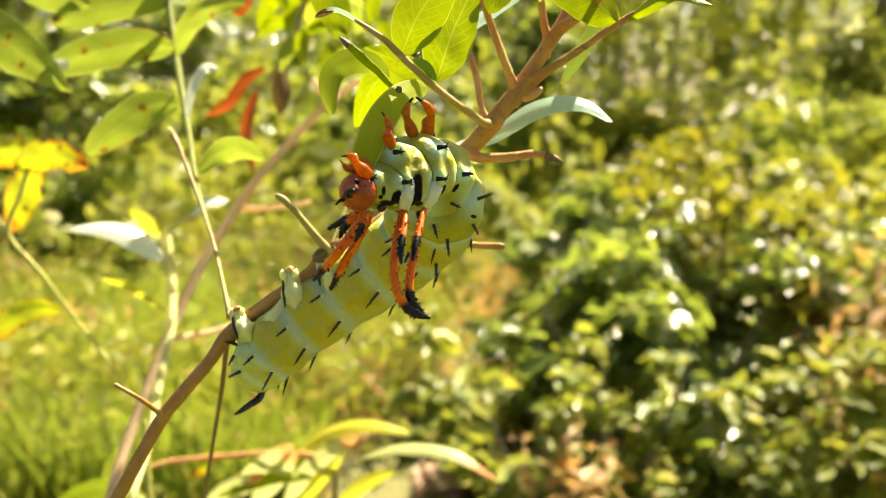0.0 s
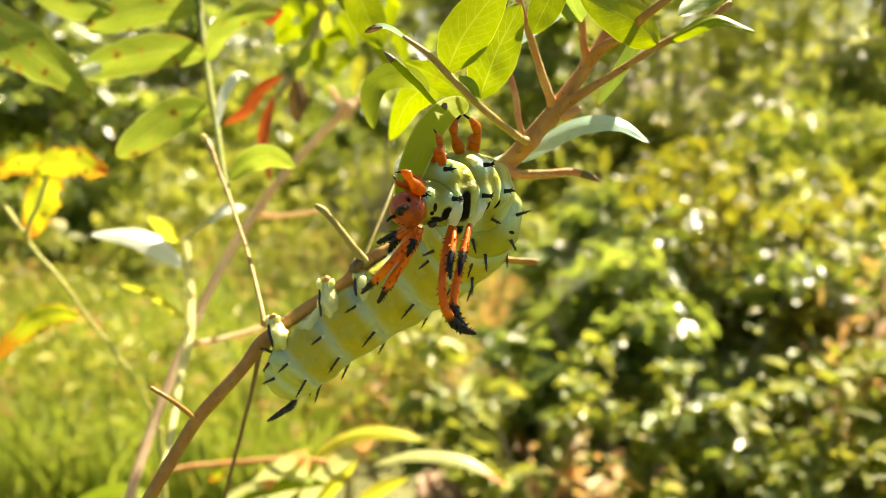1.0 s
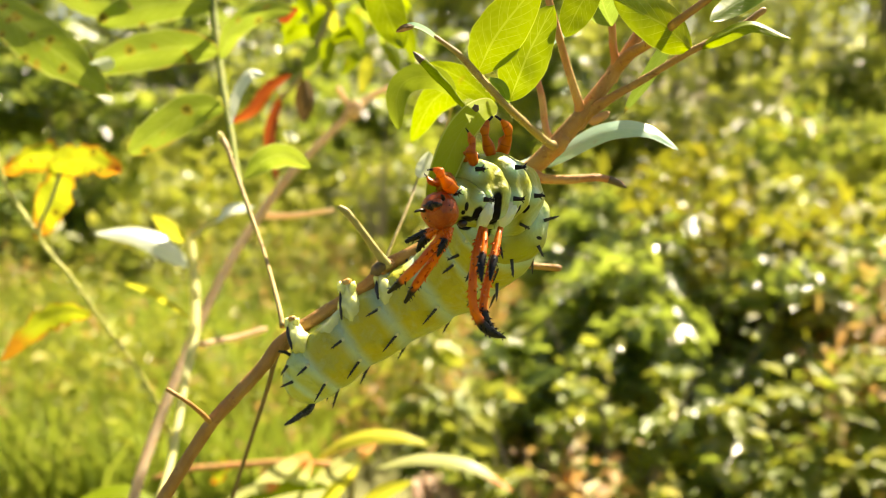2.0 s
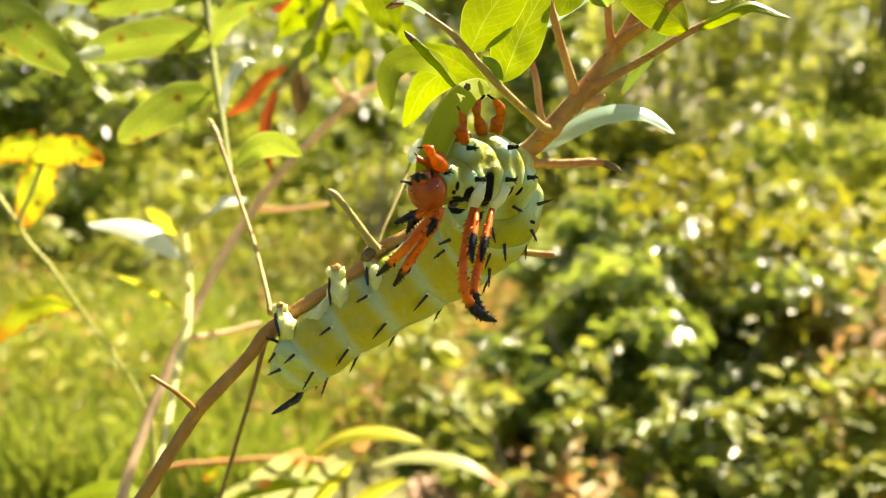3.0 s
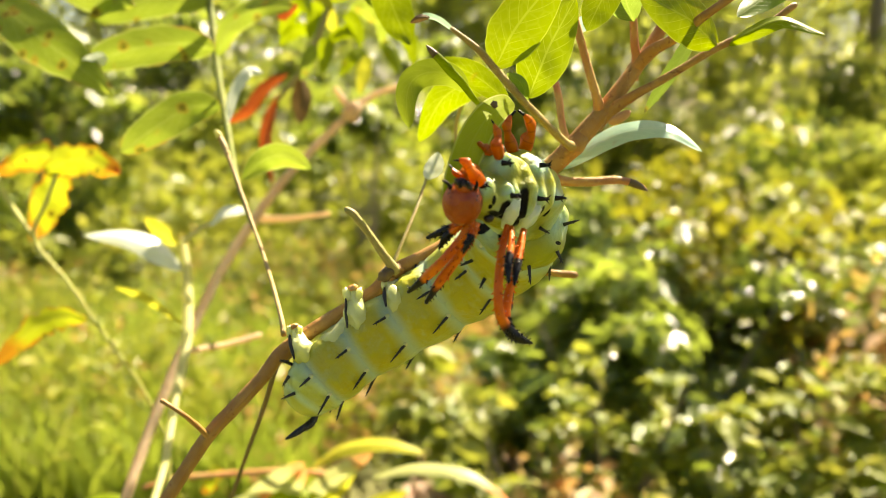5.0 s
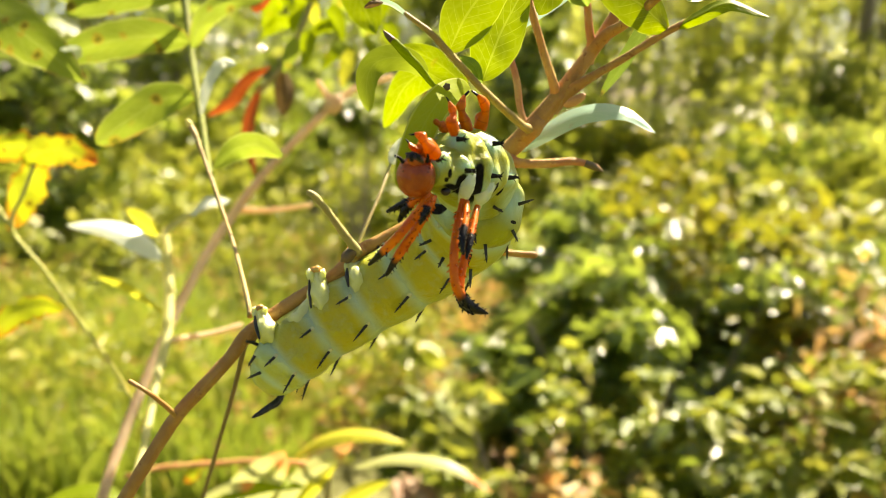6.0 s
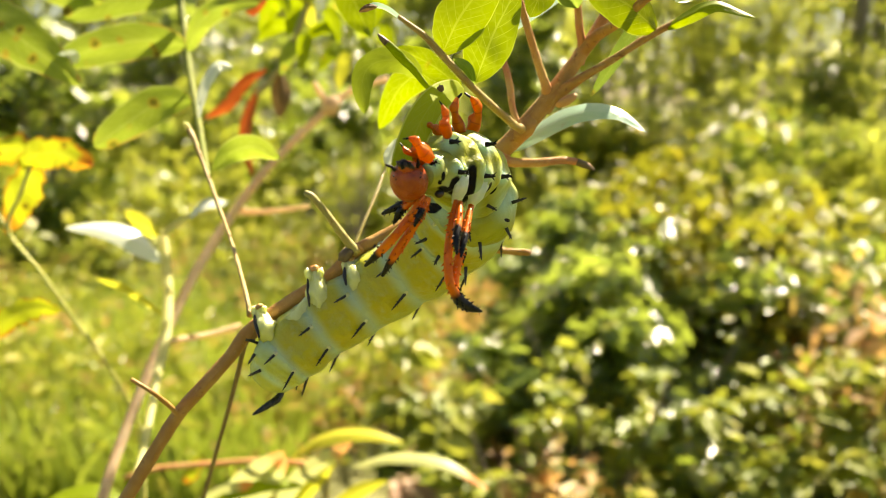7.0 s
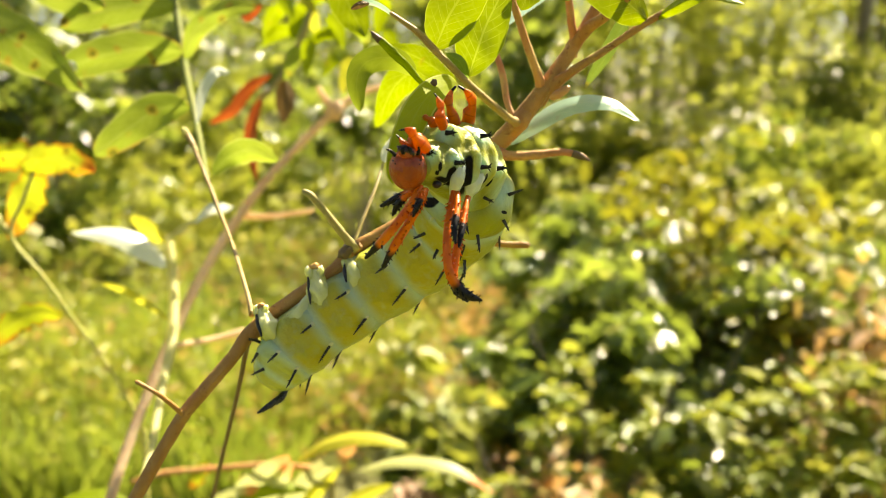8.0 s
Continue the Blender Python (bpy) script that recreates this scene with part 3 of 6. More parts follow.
part("fuzz", fuzz([
    [(-47.8, 4.5, -26.2, 1.5), (-43.8, 5.5, -20.7, 1.6), (-39.3, 5.6, -17.1, 1.6), (-33.0, 5.9, -12.8, 1.6), (-24.1, 5.9, -6.7, 1.7), (-20.1, 6.7, -2.3, 1.7), (-11.7, 8.5, 2.2, 1.6)],
    [(12.1, 13.7, 20.1, 2.1), (18.2, 12.8, 26.8, 2.1), (25.0, 13.4, 35.6, 1.75), (32.0, 16.1, 45.4, 1.45), (36.9, 18.6, 53.6, 1.35)],
    [(14.5, 5.8, 26.9, 1.0), (5.1, -7.2, 34.0, 0.8), (-1.5, -11.2, 40.3, 0.8), (-5.2, -12.6, 43.9, 0.7)],
    [(21.4, 11.4, 36.6, 1.0), (19.2, 10.5, 42.1, 0.85), (15.7, 10.2, 52.0, 0.85)],
    [(29.2, 10.0, 37.0, 1.0), (35.6, 8.3, 41.1, 0.82), (44.4, 6.3, 47.0, 0.78), (53.3, 5.1, 51.7, 0.7)],
    [(15.0, 10.3, 18.3, 1.1), (20.4, 8.3, 18.5, 1.0), (26.4, 7.4, 19.2, 1.0)],
    [(-22.4, 3.4, 2.2, 0.9), (-25.7, 2.3, 7.0, 0.7), (-28.6, 1.8, 10.5, 0.8)],
], 9000, 12), BARK_PALE, plant, "fine pale fuzz on the stems")
# a bare twig that ends in a broken knob, and a compound leaf's stalk behind it
stem("twig", [(-43.5, 6.1, -17.0, 0.7), (-45.6, 11.9, -13.1, 0.55), (-53.4, 33.5, -5.8, 0.5), (-60.9, 51.1, 1.7, 0.5), (-66.2, 60.5, 9.1, 0.55), (-70.2, 65.8, 16.0, 0.65), (-72.6, 68.6, 20.3, 0.9), (-75.0, 71.1, 23.1, 0.7)], BARK_TWIG, plant, "thin bare twig with a broken pale end")
part("bud", blob((-74.2, 69.9, 22.4), 1.0, 1.0, 1.5, (-0.5, 0, 0.8), lumps=0.4), BARK_PALE, plant, "pale broken twig end")
part("bud", blob((-71.0, 67.1, 17.5), 0.9, 0.9, 1.3, (-0.3, 0, 0.9), lumps=0.4), BARK_PALE, plant)
stem("leaf_stalk", [(-59.9, 50.5, -1.3, 0.5), (-68.3, 73.8, 4.1, 0.7), (-75.9, 95.3, 10.9, 0.9), (-84.6, 120.9, 23.4, 1.2), (-93.7, 149.7, 42.7, 1.4)][:4] + [(-95.4, 149.7, 42.9, 1.4), (-105.2, 174.9, 70.3, 1.6), (-114.1, 194.1, 92.9, 1.7)], BARK_LEAF, plant, "green stalk of a compound leaf")


def leaf(parent, mat, rows, width, roll=0.0, fold=0.15, wave=0.1, label="", fat=0.75, thin=0.75):
    leaf.count += 1
    ragged = {"leaf_spotted": 0.12, "leaf_yellow": 0.5}.get(mat.name, 0.06)
    return part("leaf", blade(rows, width, roll, fold, wave, fat, thin, leaf.count, ragged=ragged), mat, parent, label)


leaf.count = 0
leaf(plant, LEAF_WHITE, leaf_end, 2.4, 20, 0.3, label="small pale withered leaf")
leaf(plant, LEAF_LIME, [(-1.7, -11.2, 40.3), (2.4, -10.7, 48.7), (10.2, -9.9, 59.0)], 5.3, 10, 0.12)
leaf(plant, LEAF_DEEP, [(5.3, -8.0, 35.3), (8.1, -7.5, 43.7), (13.3, -5.6, 54.5)], 5.1, -18, 0.14)
leaf(plant, LEAF_OLIVE, [(-5.7, 14.6, 36.6), (-9.6, 13.1, 39.7), (-14.2, 11.1, 40.1), (-17.7, 9.8, 38.1), (-18.7, 8.0, 34.0), (-17.8, 6.0, 28.4)], 2.9, 6, 0.12, 0.06, "drooping lime leaf with its tip hanging", 0.5, 0.6)
leaf(plant, LEAF_LIME, [(1.1, 29.1, 38.3), (-5.3, 33.2, 38.5), (-11.4, 36.5, 34.5), (-16.8, 40.8, 24.0)], 4.3, -6, 0.1, 0.06, "sunlit yellow-lime leaf", 0.55, 0.65)
leaf(plant, LEAF_LIME, [(3.5, 16.2, 34.4), (-3.7, 21.2, 39.8), (-12.2, 24.0, 43.7)], 2.9, 10, 0.1)
stem("petiole", [(-7.3, 48.8, 23.3, 0.5), (-7.5, 47.8, 29.1, 0.5), (-5.6, 42.9, 36.3, 0.5)], BARK_GREEN, plant, "thin greenish leaf stalk")
part("leaf", tube([(-4.0, 2.9, 34.0, 0.5), (-7.4, 0.6, 37.8, 0.8), (-10.7, -0.9, 41.1, 0.9), (-13.2, -1.5, 43.3, 0.7), (-14.1, -1.4, 44.1, 0.5)], 10, 5, 0.4), LEAF_LIME, plant, "tightly rolled olive leaf with a brown tip")
part("leaf", tube([(-12.8, -1.9, 42.9, 0.8), (-13.8, -1.8, 43.9, 0.6), (-14.6, -1.7, 44.7, 0.2)], 8, 3, 0.3), BARK_DARK, plant, "brown tip of a rolled leaf")
leaf(plant, LEAF_PALE, [(-8.7, -13.2, 46.0), (-11.7, -13.9, 48.1), (-14.5, -14.7, 48.9), (-17.2, -15.9, 47.8)], 0.6, 50, 0.6, 0.3, "curled withered leaf tip")
leaf(plant, LEAF_BROWN, [(-13.9, -15.3, 48.8), (-15.5, -16.3, 48.5), (-17.3, -17.0, 47.6)], 0.6, 20, 0.5, 0.3, "dark withered leaf end")
leaf(plant, LEAF_LIME, [(-30.9, 73.8, 72.9), (-26.5, 71.6, 60.4), (-20.9, 67.5, 48.9)], 5.4, 0, 0.1, 0.15)
leaf(plant, LEAF_LIME, [(-37.2, 83.7, 71.4), (-30.3, 80.1, 63.0), (-21.1, 77.2, 57.9)], 4.3, 25, 0.1, 0.15)
leaf(plant, LEAF_GREEN, [(5.1, -7.1, 34.5), (3.4, -10.6, 38.0), (0.6, -11.3, 39.7)], 1.0, 20, 0.4)
leaf(plant, LEAF_HELD, [(3.2, -1.1, 34.1), (0.4, -8.3, 33.8), (-2.8, -16.8, 31.6), (-5.3, -23.5, 28.0), (-7.0, -28.3, 24.0), (-8.3, -30.9, 20.3), (-9.4, -31.7, 16.0)], 2.8, 10, 0.1, 0.05, "half-eaten green leaf held by the caterpillar", 0.35, 0.4)
part("leaf_spot", blob((-1.8, -18.4, 33.9), 0.65, 0.25, 0.65, lumps=0.4), BARK_DARK, plant, "dark insect spot on the half-eaten leaf")
# pale blade colour stands in for the white sun glare on this leaf
leaf(plant, LEAF_PALE, [(15.4, 15.8, 20.4), (21.1, 15.6, 24.9), (27.3, 15.2, 28.7), (33.2, 13.4, 30.2), (38.8, 11.3, 29.5), (44.2, 8.6, 25.8)], 2.9, 38, 0.15, 0.06, "glossy leaf with the sun's shine put into its pale colour", 0.6, 0.7)
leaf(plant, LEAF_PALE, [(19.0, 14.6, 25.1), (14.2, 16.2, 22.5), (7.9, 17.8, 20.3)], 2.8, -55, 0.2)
leaf(plant, LEAF_LIME, [(44.8, 6.3, 47.3), (37.1, 3.1, 52.4), (25.4, -2.2, 56.9)], 5.3, -10, 0.15)
leaf(plant, LEAF_LIME, [(46.2, 6.4, 47.7), (49.2, 0.7, 50.1), (54.2, -3.0, 52.1), (60.5, -7.6, 49.2)], 2.0, 35, 0.35)
leaf(plant, LEAF_GREEN, [(49.1, 9.5, 53.7), (56.3, 14.4, 58.4), (65.0, 17.1, 62.3)], 2.7, 20)
leaf(plant, LEAF_PALE, [(11.3, 22.4, 46.2), (19.2, 27.6, 52.7), (32.0, 35.1, 60.7)], 2.6, 40, 0.2)
leaf(plant, LEAF_GREEN, [(47.6, 26.2, 56.3), (41.3, 22.1, 44.6), (33.3, 18.0, 33.2)], 2.2, 35, 0.3)
leaf(plant, LEAF_LIME, [(23.4, 1.7, 61.5), (19.2, -1.5, 55.1), (16.1, -3.6, 48.6)], 3.4, 0)
leaf(plant, LEAF_GREEN, [(28.4, 12.3, 52.3), (25.8, 10.0, 56.6), (22.9, 7.2, 64.1)], 3.6, 15)
# leaflets of the compound leaf
leaf(plant, LEAF_ORANGE, [(-74.9, 159.4, 63.1), (-71.9, 159.8, 65.7), (-67.3, 159.2, 68.1)], 2.6, 10, 0.2, label="withered red leaflet tip", fat=0.4)
SPOT = "spotted green leaflet with a pale chewed rim"
leaf(plant, LEAF_SPOTTED, [(-87.9, 125.0, 29.6), (-96.7, 118.8, 28.9), (-105.9, 113.6, 22.5), (-117.0, 110.0, 13.6)], 6.5, 12, 0.1, label=SPOT, fat=0.5, thin=0.5)
leaf(plant, LEAF_SPOTTED, [(-97.1, 153.1, 50.5), (-109.9, 147.2, 51.4), (-124.3, 140.5, 48.2), (-139.4, 135.3, 42.0)], 7.2, 16, 0.1, label=SPOT, fat=0.5, thin=0.5)
leaf(plant, LEAF_WHITE, [(-130.4, 134.9, 45.1), (-134.4, 133.6, 43.5), (-139.3, 133.2, 41.5)], 2.6, 20, 0.3, label="bleached chewed leaflet tip", fat=0.4, thin=0.4)
leaf(plant, LEAF_SPOTTED, [(-104.6, 172.7, 69.4), (-117.7, 166.6, 69.8), (-130.7, 159.9, 66.1), (-144.1, 154.7, 59.4)], 7.2, 16, 0.1, label=SPOT, fat=0.5, thin=0.5)
leaf(plant, LEAF_SPOTTED, [(-95.6, 150.5, 47.5), (-91.2, 150.4, 58.4), (-80.1, 147.6, 65.6), (-66.3, 143.6, 65.8)], 5.5, 20, 0.15, label=SPOT, fat=0.55, thin=0.55)
leaf(plant, LEAF_WHITE, [(-83.8, 117.9, 23.7), (-83.2, 121.8, 34.2), (-79.0, 125.2, 42.0), (-73.6, 127.2, 41.7)], 2.9, 30, 0.3)
leaf(plant, LEAF_SPOTTED, [(-71.0, 84.8, 8.5), (-65.6, 87.8, 14.2), (-58.5, 88.1, 16.0), (-50.7, 89.5, 12.4)], 4.0, -12, 0.15)
leaf(plant, LEAF_SPOTTED, [(-108.1, 181.6, 79.9), (-98.0, 177.6, 85.8), (-83.2, 173.3, 90.5)], 7.7, 10)

trunk_foot = (-110.0, 20.0, -1225.0)
trunk = thing("sapling", trunk_foot, "woody tan sapling stem rising from the weeds", "sapling")
stem("trunk", [(*trunk_foot, 6.0), (-105.0, 18.0, -700.0, 4.5), (-90.0, 8.0, -250.0, 2.6), (*((BRANCH_FOOT - ORIGIN) / MM), 1.6)], BARK_TAN, trunk)

# ---- the caterpillar ----
BODY = [
    (-38.2, 2.6, -29.5, 5.9),
    (-34.8, 3.7, -25.3, 7.6),
    (-27.4, 5.3, -19.0, 8.0),
    (-18.6, 6.3, -12.8, 8.4),
    (-9.0, 6.4, -6.0, 9.0),
    (-0.1, 4.0, 1.3, 9.8),
    (4.9, -1.5, 8.5, 9.9),
    (5.2, -7.5, 14.6, 8.2),
    (2.8, -15.1, 18.0, 7.5),
    (-0.9, -22.1, 18.6, 7.0),
    (-4.1, -27.3, 17.7, 5.0),
    (-6.9, -32.6, 16.8, 2.3),
]
BELLY = [(-0.6, 0, 0.8)] * 5 + [(-0.75, 0.05, 0.7), (-0.9, 0.2, 0.6), (-0.7, 0.4, 0.8), (-0.3, 0.3, 0.9), (-0.1, 0.15, 1), (0, 0.1, 1), (0, 0, 1)]
RINGS = 24
_line = spline(BODY, RINGS)
_belly = spline(BELLY, RINGS)
_ahead = np.gradient(_line[:, :3], axis=0)
_ahead /= np.linalg.norm(_ahead, axis=1)[:, None]


def body_frame(k):
    t = _ahead[k]
    u = _belly[k] - t * (_belly[k] @ t)
    u /= np.linalg.norm(u)
    return _line[k, :3], _line[k, 3], t, u, np.cross(t, u)


# swellings (+) and creases (-) of the front rings: place, reach and height in mm
SCULPT = [(np.array(p), reach, tall) for p, reach, tall in (
    ((-0.9, -27.6, 23.6), 2.6, 0.9), ((-0.1, -30.5, 18.7), 2.3, 1.0), ((0.5, -29.4, 15.5), 1.7, 0.9), ((-4.7, -32.6, 19.7), 1.9, 0.6), ((-3.5, -33.0, 17.4), 1.8, 0.5), ((4.3, -23.2, 24.2), 3.2, 0.7),
    ((5.2, -25.7, 19.3), 2.6, 0.8), ((4.3, -25.4, 15.1), 2.0, 1.0), ((9.1, -20.6, 18.5), 2.8, 0.8), ((10.7, -16.1, 13.3), 2.6, 0.9), ((7.8, -19.9, 13.7), 2.2, 0.5), ((8.6, -12.7, 7.7), 3.0, 0.6),
    ((2.4, -27.8, 21.3), 1.0, -1.3), ((2.2, -28.7, 19.4), 1.1, -1.5), ((2.0, -28.8, 17.2), 1.2, -1.5), ((1.6, -28.1, 15.2), 1.2, -1.4), ((1.4, -27.0, 23.2), 1.0, -1.1), ((0.4, -23.1, 25.6), 1.0, -0.9),
    ((-2.7, -31.0, 20.7), 1.0, -1.1), ((-1.9, -31.9, 18.3), 1.1, -1.2), ((-1.6, -31.2, 15.7), 1.2, -1.3), ((-3.5, -29.2, 22.5), 1.0, -0.8), ((7.5, -22.5, 16.8), 1.1, -0.7), ((6.9, -21.1, 13.9), 1.1, -0.8), ((7.4, -22.9, 20.2), 1.1, -0.7),
    ((-1.4, -29.7, 21.7), 1.4, -0.35), ((3.6, -26.1, 22.2), 1.5, -0.4), ((6.5, -23.0, 22.0), 1.3, -0.4))]


# tufts and single spines of the front: ring, foot, way, length
TUFTS = (
    (8, (5.9, -22.6, 23.2), (0.9, -0.3, 0.1), 1.6), (8, (5.7, -25.1, 17.7), (0.9, -0.3, 0.0), 1.6), (7, (10.3, -18.8, 17.7), (0.95, -0.2, 0.1), 1.6),
    (9, (-1.6, -28.2, 23.3), (0.9, -0.4, 0.05), 1.5), (9, (0, -30.5, 18.1), (0.9, -0.4, 0.0), 1.5), (10, (-5.4, -33.0, 19.4), (0.5, -0.7, 0.2), 1.2),
)
# black velvet patches of the front rings: middle, axis in the picture of the flank, half width and half length
PATCHES = (
    ((1.9, -27.8, 15.2), (0.16, 1.0), 1.2, 4.7), ((-1.3, -30.6, 15.2), (0.3, 1.0), 0.95, 1.9), ((-3.0, -30.1, 13.9), (1.0, -0.1), 1.2, 1.8),
    ((-3.3, -32.9, 17.2), (0.1, 1.0), 0.36, 0.85), ((-3.9, -33.1, 16.1), (0.1, 1.0), 0.36, 0.4),
    ((8.7, -20.2, 15.3), (0.65, 0.8), 0.36, 1.15), ((6.7, -22.8, 15.5), (0.45, 0.9), 0.3, 1.0), ((12.4, -10.3, 8.1), (1.0, -0.2), 0.4, 0.7),
)
# lobes tinted yellow to stand for the sun shining through them: middle and reach
GLOW_LOBES = (((1.5, -20.0, 24.5), 3.4), ((-3.0, -26.5, 22.5), 3.0), ((11.2, -13.0, 14.0), 3.2), ((9.5, -9.0, 6.0), 4.5), ((13.0, -8.0, 10.0), 2.6))
UP = Vector((0.0, 0.17365, 0.98481))
_ahead_way, _up_way = np.array(AHEAD), np.array(UP)


def sideways(p, q):
    """How far p lies from q across the view of the flank: to the right and up."""
    d = p - np.array(q)
    return d[:, 0], d @ _up_way


def sculpted(p, way, warts):
    push = np.zeros(len(p))
    for q, reach, tall in SCULPT:
        d = p - q
        reach = reach if tall > 0 else reach * 1.35
        push += (tall if tall > 0 else tall * 0.62) * np.exp(-(d * d).sum(1) / reach**2)
    for q in warts:
        x, z = sideways(p, q)
        push += 0.75 * np.exp(-(((x * x + z * z) / 1.5**2) ** 1.3))
    return p + way * push[:, None]


def pigments(p, way):
    """Pale warts, black velvet and the painted backlight of lobes over the front rings, as colours for the skin."""
    facing = np.clip(-(way @ _ahead_way) * 3.0 + 0.6, 0, 1)
    out = np.zeros((len(p), 4))
    for seg, q, *_ in TUFTS:
        x, z = sideways(p, q)
        out[:, 0] = np.maximum(out[:, 0], 0.9 * np.exp(-(((x * x + z * z) / 1.7**2) ** 1.2)))
    for q in ((-1.0, -31.0, 14.0), (3.6, -26.0, 13.0), (13.2, -11.0, 12.3), (11.6, -14.0, 12.0)):  # skin round the horns and the side wart
        x, z = sideways(p, q)
        out[:, 0] = np.maximum(out[:, 0], 0.75 * np.exp(-((x / 2.2) ** 2 + (z / 3.0) ** 2)))
    for q, (ax, az), wide, long in PATCHES:
        x, z = sideways(p, q)
        size = math.hypot(ax, az)
        along, across = (x * ax + z * az) / size, (x * az - z * ax) / size
        out[:, 1] = np.maximum(out[:, 1], np.clip(1.25 - 0.75 * np.sqrt((along / long) ** 2 + (across / wide) ** 2), 0, 1))
    for q, reach in GLOW_LOBES:
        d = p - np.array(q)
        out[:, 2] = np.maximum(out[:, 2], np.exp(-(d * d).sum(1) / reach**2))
    out[:, :2] *= facing[:, None]
    return out


def segment_geo(i):
    """One plump body ring, drawn in at both folds, with a flatter belly and a raised flank; also its pigment."""
    front = i >= 6
    sides = 176 if front else 80
    spots, ways, uvs = [], [], []
    first = i * RINGS
    for k in range(first, first + RINGS + 1):
        v = (k - first) / RINGS
        c, r, t, u, s = body_frame(k)
        bulge = math.sin(math.pi * v)
        if front:
            plump = (0.94 * (1 - v) + 0.85 * v if i == 6 else 0.85) + 0.16 * bulge**0.7 * (0.6 + 0.4 * v if i == 6 else 1)
        else:
            plump = 0.94 + 0.06 * bulge
        for q in range(sides + 1):
            a = 2 * math.pi * (q / sides - 0.5)
            way = -u * math.cos(a) + s * math.sin(a)
            g = plump * (1 - 0.06 * max(0.0, -math.cos(a)) ** 2) * (1 + 0.03 * math.sin(3 * a) * bulge)
            g *= 1 + 0.05 * noise.noise(Vector(c * 0.22 + way * 1.9)) + 0.02 * noise.noise(Vector(c * 0.7 + way * 4))
            if front:
                for lobe, tall, wide in ((-140, 0.08, 20), (-95, 0.06, 15), (-52, 0.06, 14), (135, 0.10, 22), (88, 0.08, 18)):
                    g += tall * bulge * math.exp(-(((math.degrees(a) - lobe) / wide) ** 2))
            else:  # a soft crease across the ring, a dent along the flank and a ridge at the belly
                g += 0.10 * math.exp(-(((math.degrees(a) - 142) / 17) ** 2)) * bulge
                g -= 0.022 * math.exp(-(((v - 0.42) / 0.07) ** 2)) * max(0.0, math.sin(a + 0.5))
                g -= 0.03 * math.exp(-(((math.degrees(a) - 98) / 12) ** 2)) * bulge
            g -= 0.02 * math.exp(-(((v - 0.66) / 0.12) ** 2))
            spots.append(c + way * r * g)
            ways.append(way)
            uvs.append((q / sides, v))
    spots, ways = np.array(spots), np.array(ways)
    if front:
        spots = sculpted(spots, ways, [q for seg, q, *_ in TUFTS if seg == i])
    marks = pigments(spots, ways) if front else None
    verts = list(spots)
    w = sides + 1
    faces = [(k * w + q, k * w + q + 1, k * w + w + q + 1, k * w + w + q) for k in range(RINGS) for q in range(sides)]
    for start in ((0, RINGS * w) if i else (RINGS * w,)):  # close the ends inside the folds
        verts += [verts[start + q] for q in range(sides)]
        uvs += [uvs[start + q] for q in range(sides)]
        faces.append(tuple(range(len(verts) - sides, len(verts))))
        if front:
            marks = np.vstack([marks, marks[start:start + sides]])
    if i == 0:
        c, r, t, u, s = body_frame(0)
        for ring, back in ((0.93, 0.22), (0.72, 0.42), (0.4, 0.56), (0.05, 0.62)):
            start = len(verts)
            for q in range(sides + 1):
                a = 2 * math.pi * (q / sides - 0.5)
                verts.append(c + (-u * math.cos(a) + s * math.sin(a)) * r * ring * 0.9 - t * r * back)
                uvs.append((q / sides, 0.3))
            prev = 0 if ring == 0.93 else start - w
            faces += [(start + q, start + q + 1, prev + q + 1, prev + q) for q in range(sides)]
    return (verts, faces, uvs), marks


cat_base = (-23.0, 6.2, -11.1)
caterpillar = thing("caterpillar", cat_base, "yellow-green horned caterpillar clinging upside down under a branch", "caterpillar")
segments = []
_skin = []
for i in range(len(BODY) - 1):
    geo, marks = segment_geo(i)
    _skin.append(np.array(geo[0]))
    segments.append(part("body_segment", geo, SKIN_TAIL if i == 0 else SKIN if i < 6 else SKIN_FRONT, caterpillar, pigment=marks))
_skin = np.concatenate(_skin)


def seated(p, sink=0.0):
    """The place on the near flank before or behind p."""
    x, z = sideways(_skin, p)
    near = x * x + z * z
    pick = np.flatnonzero(near < max(0.36, near.min() + 0.1))
    best = _skin[pick[np.argmin(_skin[pick] @ _ahead_way)]]
    return Vector(p) + AHEAD * (float((best - np.array(p)) @ _ahead_way) + sink)


# stiff spines: a row on the pale ring of each segment, leaning towards the tail
for i in range(6):
    for n_spine, (turn_deg, at_v, size) in enumerate(((10, 0.95, 4.4), (-32, 0.6, 3.6), (62, 0.95, 4.9), (112, 0.93, 3.4), (-75, 0.9, 3.6))):
        if i == 5 and turn_deg > 100:
            continue
        k = min(int((i + at_v) * RINGS), len(_line) - 1)
        c, r, t, u, s = body_frame(k)
        a = radians(turn_deg + 5 * math.sin(i * 2.1 + n_spine))
        way = -u * math.cos(a) + s * math.sin(a)
        lean = way * 0.38 - u * (0.06 if n_spine in (2, 3) else 0.1) - t * 0.9
        part("spine", spike(c + way * r * 0.92, lean, size, 0.30, 4, i + n_spine), SPINE, segments[i])
    for turn_deg in (62, 112):  # a pale bluish wart carries each flank spine
        c, r, t, u, s = body_frame(int((i + 0.95) * RINGS))
        a = radians(turn_deg + 5 * math.sin(i * 2.1 + (2 if turn_deg == 62 else 3)))
        way = -u * math.cos(a) + s * math.sin(a)
        part("wart", blob(c + way * r * 0.885, 0.75, 0.7, 0.75, way, 8, 14, 0.2), SKIN_FOOT, segments[i], "pale bluish wart under a spine")
